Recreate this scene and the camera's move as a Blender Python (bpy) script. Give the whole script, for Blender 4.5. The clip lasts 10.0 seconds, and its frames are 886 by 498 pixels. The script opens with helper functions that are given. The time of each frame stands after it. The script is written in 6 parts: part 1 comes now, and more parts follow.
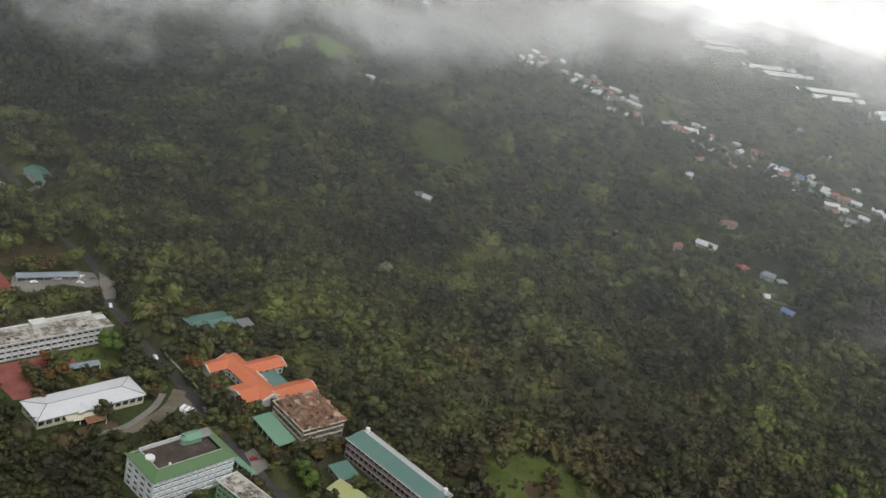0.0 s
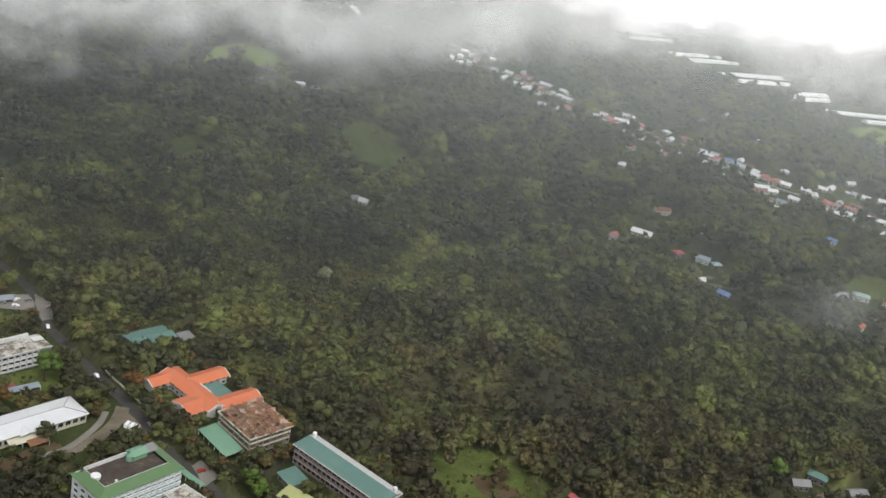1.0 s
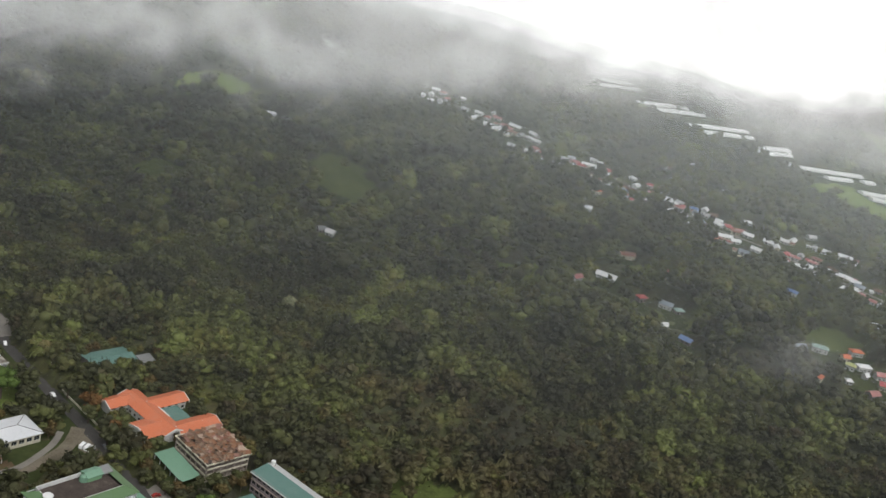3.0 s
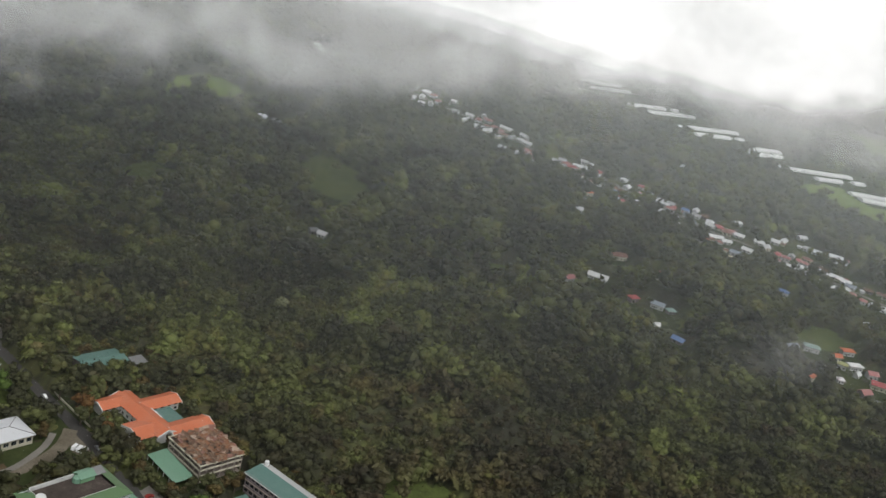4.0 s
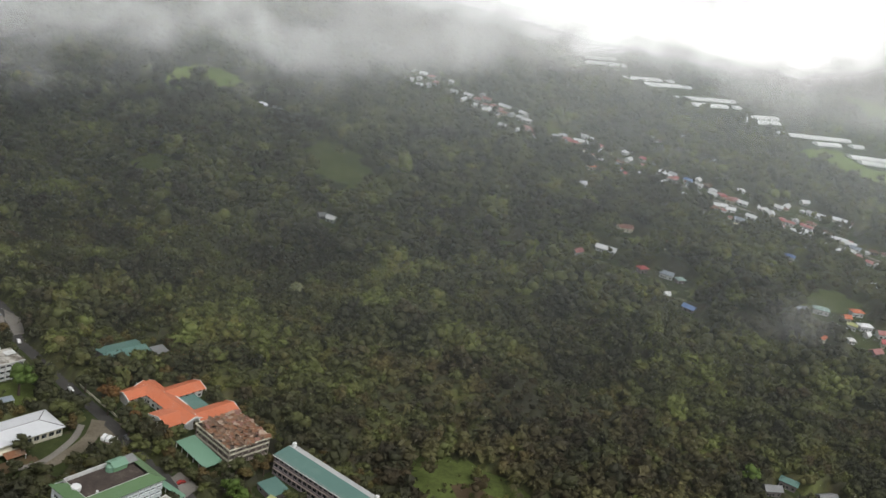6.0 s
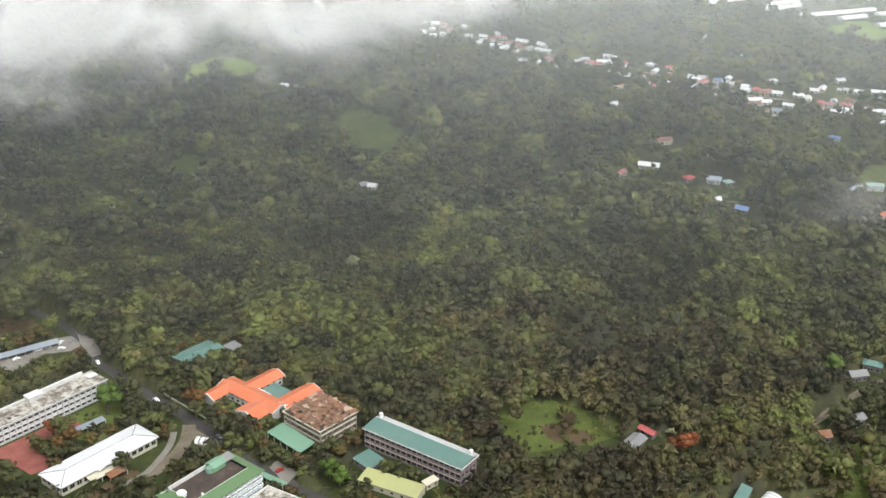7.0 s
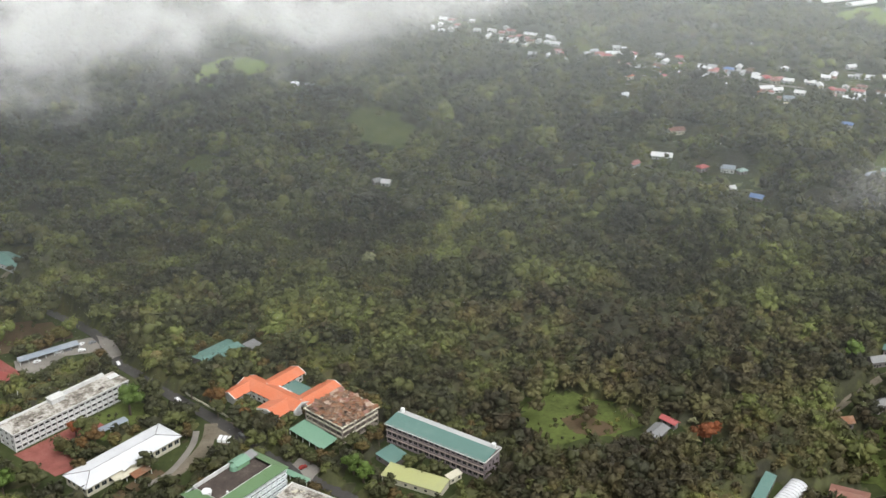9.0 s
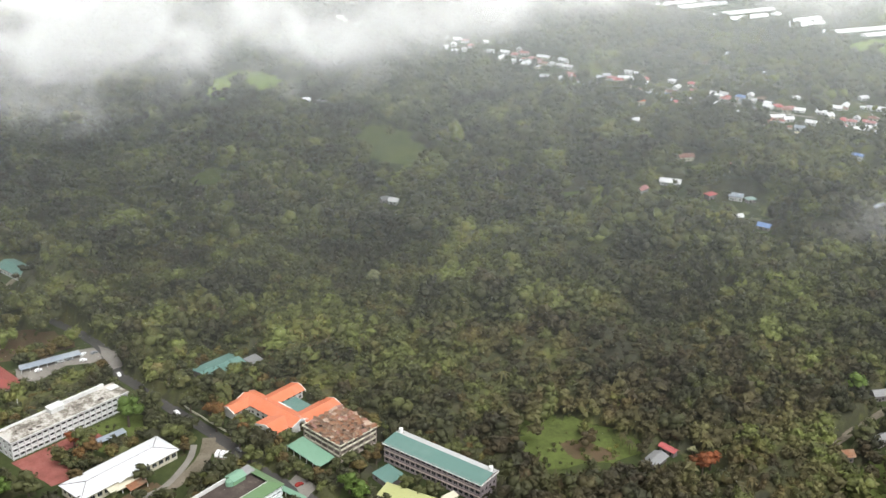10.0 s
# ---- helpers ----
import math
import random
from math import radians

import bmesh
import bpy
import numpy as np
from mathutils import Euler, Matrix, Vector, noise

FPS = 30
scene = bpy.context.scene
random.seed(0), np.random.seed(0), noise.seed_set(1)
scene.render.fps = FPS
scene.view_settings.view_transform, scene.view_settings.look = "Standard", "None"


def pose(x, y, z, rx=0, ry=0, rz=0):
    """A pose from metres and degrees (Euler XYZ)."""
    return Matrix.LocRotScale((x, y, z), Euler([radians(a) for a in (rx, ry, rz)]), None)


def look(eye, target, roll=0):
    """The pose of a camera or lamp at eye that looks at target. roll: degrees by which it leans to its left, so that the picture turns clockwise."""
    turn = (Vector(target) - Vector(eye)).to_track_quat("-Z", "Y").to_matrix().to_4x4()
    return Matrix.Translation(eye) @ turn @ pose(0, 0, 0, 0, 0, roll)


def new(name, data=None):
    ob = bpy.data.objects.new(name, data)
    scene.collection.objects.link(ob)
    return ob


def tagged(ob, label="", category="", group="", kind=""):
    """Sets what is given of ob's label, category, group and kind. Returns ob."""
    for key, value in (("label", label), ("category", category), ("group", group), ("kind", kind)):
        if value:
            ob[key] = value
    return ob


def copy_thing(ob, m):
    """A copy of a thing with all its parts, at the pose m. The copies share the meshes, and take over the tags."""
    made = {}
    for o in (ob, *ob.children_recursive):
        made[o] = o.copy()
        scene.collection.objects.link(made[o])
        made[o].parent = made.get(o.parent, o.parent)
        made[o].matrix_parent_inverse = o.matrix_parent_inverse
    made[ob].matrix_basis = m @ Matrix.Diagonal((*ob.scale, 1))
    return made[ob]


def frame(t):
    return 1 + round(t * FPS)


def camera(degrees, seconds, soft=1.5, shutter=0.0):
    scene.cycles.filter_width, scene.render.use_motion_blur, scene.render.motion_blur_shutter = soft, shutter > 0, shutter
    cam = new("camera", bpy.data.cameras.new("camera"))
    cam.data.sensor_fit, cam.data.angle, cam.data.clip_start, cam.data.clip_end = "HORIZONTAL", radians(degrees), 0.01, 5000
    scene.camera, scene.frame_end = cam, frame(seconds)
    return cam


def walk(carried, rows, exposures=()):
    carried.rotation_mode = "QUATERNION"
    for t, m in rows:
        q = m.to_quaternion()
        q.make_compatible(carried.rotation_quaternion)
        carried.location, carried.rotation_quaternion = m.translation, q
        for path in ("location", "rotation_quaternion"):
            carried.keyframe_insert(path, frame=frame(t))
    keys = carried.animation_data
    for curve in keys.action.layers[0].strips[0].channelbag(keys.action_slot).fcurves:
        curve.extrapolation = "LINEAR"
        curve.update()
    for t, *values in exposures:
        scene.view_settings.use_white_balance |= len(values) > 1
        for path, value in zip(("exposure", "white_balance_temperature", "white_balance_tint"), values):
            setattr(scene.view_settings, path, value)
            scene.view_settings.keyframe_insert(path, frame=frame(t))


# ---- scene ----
cam = camera(42.84, 10.0)
PATH = [
    (0, (0.00, 0.00, 340.07), (3.04, 731.94, 17.17), 14.21),
    (0.2, (1.91, -1.39, 344.89), (4.31, 732.65, 26.81), 13.15),
    (0.5, (3.04, -0.71, 348.00), (22.80, 729.23, 21.20), 11.92),
    (1, (4.12, -4.45, 341.30), (45.57, 730.55, 28.17), 12.13),
    (1.5, (2.60, -3.12, 341.13), (53.29, 738.28, 44.88), 13.05),
    (2, (3.00, -4.37, 340.60), (57.27, 739.87, 52.22), 14.07),
    (2.5, (1.36, -4.85, 338.59), (60.31, 740.49, 54.01), 15.03),
    (4, (0.06, -5.86, 332.90), (68.82, 741.74, 56.55), 15.04),
    (4.5, (-2.71, -6.27, 333.84), (70.42, 740.21, 55.61), 15.35),
    (5, (-3.05, -8.06, 332.25), (71.35, 738.51, 54.58), 15.02),
    (5.2, (-5.32, -7.51, 331.67), (71.21, 739.04, 54.54), 15.08),
    (6.3, (-11.64, -12.94, 329.69), (56.17, 724.66, 27.44), 8.84),
    (6.5, (-13.15, -11.28, 332.79), (37.35, 717.62, 6.98), 4.45),
    (7, (-13.31, -12.83, 334.83), (31.50, 716.37, 8.85), 1.38),
    (7.5, (-11.44, -12.36, 335.64), (25.20, 714.77, 4.08), -0.05),
    (7.7, (-11.54, -10.63, 335.50), (52.01, 730.27, 40.50), 5.66),
    (7.8, (-10.94, -10.13, 334.94), (60.69, 735.57, 54.22), 7.31),
    (8, (-11.60, -10.38, 333.21), (64.25, 737.74, 60.15), 8.45),
    (8.5, (-16.62, -13.89, 328.81), (64.85, 733.03, 54.09), 8.13),
    (8.7, (-17.97, -14.45, 330.65), (39.66, 721.56, 22.48), 3.51),
    (8.8, (-18.47, -13.18, 332.26), (28.96, 717.39, 9.74), 1.49),
    (9, (-17.91, -13.01, 333.81), (20.28, 715.40, 5.23), -0.03),
    (9.5, (-16.71, -14.03, 333.73), (2.07, 718.17, 11.99), -1.10),
    (10, (-14.38, -12.50, 334.98), (16.80, 721.43, 18.16), 1.39),
]
EXPOSURES = [(0, -0.4), (0.5, -0.1), (1.0, -0.05), (1.5, -0.08), (2.5, -0.2), (4.0, -0.52), (4.5, -0.52), (5.2, -0.5), (6.3, 0.0), (6.5, 0.25), (7.5, 0.55), (8.0, -0.05), (8.5, -0.38), (9.0, 0.35), (10.0, 0.62)]
walk(cam, [(t, look(eye, target, roll)) for t, eye, target, roll in PATH], EXPOSURES)

# ---- light ----
SUN_EL, SUN_AZ = 58.0, 150.0          # degrees; azimuth clockwise from +y
world = bpy.data.worlds.new("overcast_sky")
scene.world = world
world.use_nodes = True
wn = world.node_tree
wn.nodes.clear()
w_out = wn.nodes.new("ShaderNodeOutputWorld")
w_bg = wn.nodes.new("ShaderNodeBackground")
w_hs = wn.nodes.new("ShaderNodeHueSaturation")
w_sky = wn.nodes.new("ShaderNodeTexSky")
w_sky.sky_type = "NISHITA"
w_sky.sun_disc = False
w_sky.sun_elevation = radians(SUN_EL)
w_sky.sun_rotation = radians(SUN_AZ)
w_sky.air_density, w_sky.dust_density, w_sky.ozone_density = 1.0, 6.0, 1.0
w_hs.inputs["Saturation"].default_value = 0.0
w_bg.inputs["Strength"].default_value = 0.15
wn.links.new(w_sky.outputs["Color"], w_hs.inputs["Color"])
wn.links.new(w_hs.outputs["Color"], w_bg.inputs["Color"])
wn.links.new(w_bg.outputs["Background"], w_out.inputs["Surface"])

sun_data = bpy.data.lights.new("sun", "SUN")
sun_data.energy, sun_data.angle, sun_data.color = 1.2, radians(60), (1.0, 0.97, 0.92)
sun = new("sun", sun_data)
az, el = radians(SUN_AZ), radians(SUN_EL)
sun.matrix_world = look((0, 0, 900), (-math.sin(az) * math.cos(el), -math.cos(az) * math.cos(el), 900 - math.sin(el)))


# ---- materials ----
class Nodes:
    """Short hand for a node tree."""

    def __init__(self, name):
        self.mat = bpy.data.materials.new(name)
        self.mat.use_nodes = True
        self.tree = self.mat.node_tree
        self.tree.nodes.clear()
        self.out = self.tree.nodes.new("ShaderNodeOutputMaterial")

    def add(self, kind, **values):
        node = self.tree.nodes.new(kind)
        for key, value in values.items():
            node.inputs[key.replace("_", " ")].default_value = value
        return node

    def link(self, a, b):
        self.tree.links.new(a, b)

    def coords(self, which="Object", scale=(1, 1, 1)):
        tc = self.tree.nodes.new("ShaderNodeTexCoord")
        mp = self.tree.nodes.new("ShaderNodeMapping")
        mp.inputs["Scale"].default_value = scale
        self.link(tc.outputs[which], mp.inputs["Vector"])
        return mp.outputs["Vector"]

    def noise(self, vec, scale, detail=4.0, rough=0.55, distort=0.0):
        n = self.add("ShaderNodeTexNoise", Scale=scale, Detail=detail, Roughness=rough, Distortion=distort)
        self.link(vec, n.inputs["Vector"])
        return n.outputs["Fac"]

    def math(self, op, a, b=None, clamp=False):
        n = self.tree.nodes.new("ShaderNodeMath")
        n.operation, n.use_clamp = op, clamp
        for k, v in enumerate((a, b)):
            if v is None:
                continue
            if isinstance(v, (int, float)):
                n.inputs[k].default_value = v
            else:
                self.link(v, n.inputs[k])
        return n.outputs[0]

    def span(self, v, lo, hi, a=0.0, b=1.0):
        n = self.tree.nodes.new("ShaderNodeMapRange")
        n.interpolation_type = "SMOOTHSTEP"
        self.link(v, n.inputs["Value"])
        for key, val in (("From Min", lo), ("From Max", hi), ("To Min", a), ("To Max", b)):
            n.inputs[key].default_value = val
        return n.outputs["Result"]

    def ramp(self, fac, stops):
        n = self.tree.nodes.new("ShaderNodeValToRGB")
        e = n.color_ramp.elements
        while len(e) < len(stops):
            e.new(0.5)
        for k, (p, c) in enumerate(stops):
            e[k].position, e[k].color = p, (*c, 1)
        self.link(fac, n.inputs["Fac"])
        return n.outputs["Color"]

    def mix(self, fac, a, b, mode="MIX"):
        n = self.tree.nodes.new("ShaderNodeMix")
        n.data_type, n.blend_type = "RGBA", mode
        for sock, v in ((n.inputs[0], fac), (n.inputs[6], a), (n.inputs[7], b)):
            if isinstance(v, (int, float)):
                sock.default_value = v
            elif isinstance(v, tuple):
                sock.default_value = (*v, 1)
            else:
                self.link(v, sock)
        return n.outputs[2]

    def surface(self, color, rough=0.8, metal=0.0, spec=0.3, bump=None, strength=0.3, dist=0.05):
        p = self.add("ShaderNodeBsdfPrincipled", Metallic=metal)
        p.inputs["Specular IOR Level"].default_value = spec
        if isinstance(rough, (int, float)):
            p.inputs["Roughness"].default_value = rough
        else:
            self.link(rough, p.inputs["Roughness"])
        if isinstance(color, tuple):
            p.inputs["Base Color"].default_value = (*color, 1)
        else:
            self.link(color, p.inputs["Base Color"])
        if bump is not None:
            b = self.add("ShaderNodeBump", Strength=strength, Distance=dist)
            self.link(bump, b.inputs["Height"])
            self.link(b.outputs["Normal"], p.inputs["Normal"])
        self.link(p.outputs[0], self.out.inputs["Surface"])
        return self.mat


def lerp(c, k):
    return tuple(min(1.0, v * k) for v in c)


def plaster(name, color, dirt=(0.18, 0.16, 0.13), amount=0.5, scale=0.35):
    """Painted render with rain streaks and grime."""
    color, dirt = lerp(color, 0.78), lerp(dirt, 0.78)
    n = Nodes(name)
    v = n.coords()
    vs = n.coords(scale=(1, 1, 0.18))
    big = n.span(n.noise(v, scale, 5), 0.45, 0.75)
    streak = n.span(n.noise(vs, 1.6, 5), 0.5, 0.75)
    fac = n.math("MULTIPLY", n.math("ADD", n.math("MULTIPLY", big, 0.55), n.math("MULTIPLY", streak, 0.45)), amount)
    grain = n.noise(v, 7.0, 3)
    col = n.mix(fac, color, dirt)
    col = n.mix(n.span(grain, 0.3, 0.7, 0.0, 0.25), col, lerp(color, 0.7))
    return n.surface(col, 0.85, bump=grain, strength=0.2)


def sheet_metal(name, color, fade=(0.6, 0.62, 0.6), rust=(0.22, 0.10, 0.05), worn=0.25, axis=0, rough=0.5):
    """Long-span painted roofing with ribs, fading and rust."""
    color, fade, rust = lerp(color, 0.76), lerp(fade, 0.76), lerp(rust, 0.76)
    n = Nodes(name)
    v = n.coords()
    wave = n.add("ShaderNodeTexWave", Scale=0.8, Distortion=0.0, Detail=0.0)
    wave.bands_direction = "XYZ"[axis]
    n.link(v, wave.inputs["Vector"])
    big = n.span(n.noise(v, 0.12, 5), 0.42, 0.7)
    small = n.span(n.noise(v, 0.9, 6, 0.65), 0.52, 0.72)
    col = n.mix(n.math("MULTIPLY", big, worn), color, fade)
    col = n.mix(n.math("MULTIPLY", small, worn * 0.9), col, rust)
    col = n.mix(n.span(n.noise(v, 3.5, 4), 0.35, 0.65, 0.0, 0.22), col, lerp(color, 0.6))
    return n.surface(col, rough, 0.0, 0.35, wave.outputs["Fac"], 0.35, 0.06)


def ground_stuff(name, stops, scale=0.05, fine=1.2, rough=0.95):
    stops = [(at_, lerp(c, 0.86)) for at_, c in stops]
    n = Nodes(name)
    v = n.coords()
    a = n.noise(v, scale, 6, 0.6)
    b = n.noise(v, fine, 5, 0.65)
    f = n.math("ADD", n.math("MULTIPLY", a, 0.65), n.math("MULTIPLY", b, 0.35))
    return n.surface(n.ramp(f, stops), rough, spec=0.15, bump=b, strength=0.6, dist=0.3)


def foliage(name, stops, own=False, shift=0.0):
    """Leaves: a tone for each tree, one for each clump, grain and broad patches of ground."""
    stops = [(at_, lerp(c, 1.0)) for at_, c in stops]
    n = Nodes(name)
    v = n.coords()
    geo = n.tree.nodes.new("ShaderNodeNewGeometry")
    if own:
        tone = n.tree.nodes.new("ShaderNodeObjectInfo").outputs["Random"]
    else:
        at = n.tree.nodes.new("ShaderNodeAttribute")
        at.attribute_name = "tone"
        tone = at.outputs["Fac"]
    patch = n.math("ADD", n.math("MULTIPLY", n.noise(v, 0.011, 3, 0.5), 0.5), n.math("MULTIPLY", n.noise(v, 0.035, 3, 0.5), 0.5))
    grain = n.math("ADD", n.math("MULTIPLY", n.noise(v, 0.55, 3, 0.6), 0.5), n.math("MULTIPLY", n.noise(v, 2.2, 4, 0.7), 0.5))
    f = n.math("ADD", n.math("MULTIPLY", tone, 0.52), n.math("MULTIPLY", geo.outputs["Random Per Island"], 0.08))
    f = n.math("ADD", f, n.math("MULTIPLY", n.math("SUBTRACT", patch, 0.5), 3.1 if not own else 0.0))
    f = n.math("ADD", f, n.math("MULTIPLY", n.math("SUBTRACT", grain, 0.5), 0.7))
    f = n.math("ADD", f, 0.14 + shift, True)
    col = n.ramp(f, stops)
    dry = n.span(n.noise(v, 0.045, 4, 0.6), 0.48, 0.68, 0.0, 0.7)
    col = n.mix(dry, col, n.mix(1.0, col, (1.22, 0.98, 0.92), "MULTIPLY"))
    return n.surface(col, 0.65, spec=0.2, bump=grain, strength=0.4, dist=0.8)



GREENS = ((0.0, (0.026, 0.026, 0.016)), (0.28, (0.038, 0.040, 0.019)), (0.52, (0.056, 0.060, 0.023)),
          (0.76, (0.083, 0.093, 0.029)), (1.0, (0.125, 0.146, 0.042)))
BRONZES = ((0.0, (0.02, 0.016, 0.009)), (0.3, (0.045, 0.035, 0.015)), (0.55, (0.075, 0.052, 0.019)),
           (0.78, (0.085, 0.08, 0.024)), (1.0, (0.15, 0.11, 0.034)))
OLIVES = ((0.0, (0.028, 0.025, 0.015)), (0.32, (0.046, 0.041, 0.021)), (0.58, (0.068, 0.062, 0.027)),
          (0.8, (0.092, 0.09, 0.034)), (1.0, (0.13, 0.125, 0.054)))
REDS = ((0.0, (0.05, 0.035, 0.015)), (0.35, (0.13, 0.045, 0.018)), (0.7, (0.22, 0.062, 0.022)), (1.0, (0.3, 0.1, 0.035)))
RUSTS = ((0.0, (0.035, 0.035, 0.014)), (0.4, (0.12, 0.06, 0.02)), (0.75, (0.22, 0.085, 0.025)), (1.0, (0.28, 0.13, 0.04)))
LIMES = ((0.0, (0.035, 0.055, 0.012)), (0.5, (0.07, 0.11, 0.022)), (1.0, (0.12, 0.165, 0.035)))
PALES = ((0.0, (0.10, 0.11, 0.06)), (0.5, (0.22, 0.22, 0.12)), (1.0, (0.34, 0.33, 0.2)))

M = {}
M["leaf"] = foliage("forest_leaves", GREENS)
M["leaf_olive"] = foliage("olive_leaves", OLIVES)
M["leaf_own"] = foliage("tree_leaves", GREENS, True, 0.06)
M["leaf_bronze"] = foliage("bronze_leaves", BRONZES, True, 0.06)
M["leaf_red"] = foliage("flame_red_leaves", REDS, True, 0.05)
M["leaf_rust"] = foliage("russet_leaves", RUSTS, True, 0.05)
M["leaf_lime"] = foliage("lime_leaves", LIMES, True)
M["leaf_pale"] = foliage("pale_leaves", PALES, True)
M["bark"] = ground_stuff("bark", ((0.3, (0.06, 0.045, 0.035)), (0.7, (0.14, 0.11, 0.09))), 0.8, 6)
M["ground"] = ground_stuff("forest_floor", ((0.3, (0.022, 0.026, 0.012)), (0.5, (0.04, 0.052, 0.018)), (0.7, (0.075, 0.085, 0.03))), 0.012, 0.25)
M["grass"] = ground_stuff("grass", ((0.32, (0.035, 0.042, 0.014)), (0.46, (0.075, 0.095, 0.026)), (0.56, (0.1, 0.13, 0.034)), (0.72, (0.15, 0.15, 0.06))), 0.06, 0.4)
M["meadow"] = ground_stuff("meadow", ((0.3, (0.05, 0.066, 0.02)), (0.5, (0.08, 0.1, 0.03)), (0.72, (0.12, 0.13, 0.045))), 0.035, 0.5)
M["field"] = ground_stuff("pasture", ((0.3, (0.11, 0.155, 0.038)), (0.5, (0.16, 0.22, 0.052)), (0.72, (0.22, 0.26, 0.08))), 0.02, 0.3)
M["soil"] = ground_stuff("bare_soil", ((0.3, (0.05, 0.046, 0.022)), (0.5, (0.11, 0.075, 0.046)), (0.7, (0.085, 0.092, 0.034))), 0.08, 0.9)
M["asphalt"] = ground_stuff("asphalt", ((0.3, (0.04, 0.038, 0.037)), (0.55, (0.072, 0.068, 0.065)), (0.75, (0.12, 0.11, 0.105))), 0.06, 1.5, 0.8)
M["concrete"] = ground_stuff("concrete_paving", ((0.3, (0.128, 0.120, 0.108)), (0.5, (0.216, 0.200, 0.180)), (0.72, (0.288, 0.272, 0.24))), 0.08, 1.4, 0.85)
M["drive"] = ground_stuff("driveway_paving", ((0.3, (0.07, 0.066, 0.045)), (0.46, (0.14, 0.12, 0.088)), (0.58, (0.19, 0.165, 0.128)), (0.75, (0.25, 0.22, 0.175))), 0.1, 1.2, 0.85)
M["redpave"] = ground_stuff("red_paving", ((0.3, (0.15, 0.056, 0.046)), (0.5, (0.26, 0.09, 0.075)), (0.72, (0.32, 0.14, 0.115))), 0.12, 1.0, 0.8)
M["stain"] = ground_stuff("stained_roof_concrete", ((0.36, (0.07, 0.06, 0.05)), (0.46, (0.22, 0.2, 0.17)), (0.53, (0.46, 0.44, 0.4)), (0.72, (0.6, 0.58, 0.55))), 0.16, 0.9, 0.9)
M["deck"] = ground_stuff("dark_roof_deck", ((0.3, (0.040, 0.034, 0.030)), (0.55, (0.080, 0.064, 0.056)), (0.75, (0.160, 0.136, 0.120))), 0.16, 0.8, 0.9)
M["white"] = plaster("white_paint", (0.7, 0.71, 0.7), (0.33, 0.32, 0.29), 0.55)
M["pale"] = plaster("pale_blue_paint", (0.88, 0.94, 0.95), (0.35, 0.36, 0.34), 0.45)
M["cream"] = plaster("cream_paint", (0.66, 0.63, 0.5), (0.3, 0.26, 0.19), 0.5)
M["grey"] = plaster("weathered_render", (0.27, 0.24, 0.235), (0.085, 0.07, 0.07), 0.9, 0.25)
M["purple_wall"] = plaster("streaked_mauve_grey_render", (0.34, 0.29, 0.3), (0.08, 0.065, 0.068), 1.2, 0.4)
M["green_wall"] = plaster("green_paint", (0.22, 0.42, 0.24), (0.16, 0.17, 0.12), 0.5)
M["trim"] = plaster("white_trim", (0.8, 0.8, 0.77), (0.45, 0.43, 0.38), 0.3)
M["frame_conc"] = plaster("bare_frame_concrete", (0.36, 0.31, 0.27), (0.13, 0.09, 0.06), 0.8)
M["r_white"] = sheet_metal("white_roof_sheet", (0.76, 0.78, 0.81), (0.62, 0.64, 0.68), (0.52, 0.52, 0.52), 0.35)
M["r_dull"] = sheet_metal("dull_white_roof_sheet", (0.56, 0.57, 0.57), (0.42, 0.42, 0.42), (0.3, 0.24, 0.2), 0.5)
M["r_green"] = sheet_metal("green_roof_sheet", (0.125, 0.22, 0.1), (0.16, 0.26, 0.15), (0.07, 0.11, 0.05), 0.3)
M["r_teal"] = sheet_metal("teal_roof_sheet", (0.125, 0.238, 0.21), (0.21, 0.32, 0.285), (0.10, 0.13, 0.10), 0.4)
M["r_tealpale"] = sheet_metal("pale_teal_roof_sheet", (0.33, 0.46, 0.42), (0.44, 0.54, 0.5), (0.2, 0.24, 0.2), 0.4)
M["r_court"] = sheet_metal("light_green_roof_sheet", (0.2, 0.37, 0.26), (0.28, 0.42, 0.33), (0.09, 0.17, 0.1), 0.3)
M["r_orange"] = sheet_metal("orange_roof_tile", (0.68, 0.2, 0.095), (0.66, 0.3, 0.2), (0.32, 0.1, 0.055), 0.4)
M["r_red"] = sheet_metal("red_roof_sheet", (0.29, 0.07, 0.058), (0.33, 0.14, 0.12), (0.19, 0.055, 0.04), 0.4)
M["r_yellow"] = sheet_metal("lime_yellow_roof_sheet", (0.46, 0.48, 0.21), (0.4, 0.42, 0.26), (0.28, 0.27, 0.12), 0.4)
M["r_bright"] = sheet_metal("bright_white_roof_sheet", (0.92, 0.93, 0.94), (0.74, 0.75, 0.76), (0.5, 0.47, 0.45), 0.3)
M["r_cream"] = sheet_metal("cream_roof_sheet", (0.74, 0.68, 0.46), (0.6, 0.56, 0.42), (0.4, 0.33, 0.2), 0.3)
M["r_rose"] = sheet_metal("rose_red_roof_sheet", (0.5, 0.12, 0.12), (0.5, 0.25, 0.23), (0.28, 0.08, 0.07), 0.35)
M["r_blue"] = sheet_metal("blue_roof_sheet", (0.16, 0.26, 0.5), (0.4, 0.46, 0.6), (0.12, 0.14, 0.2), 0.4)
M["r_grey"] = sheet_metal("grey_roof_sheet", (0.25, 0.255, 0.26), (0.36, 0.36, 0.36), (0.18, 0.13, 0.1), 0.5)
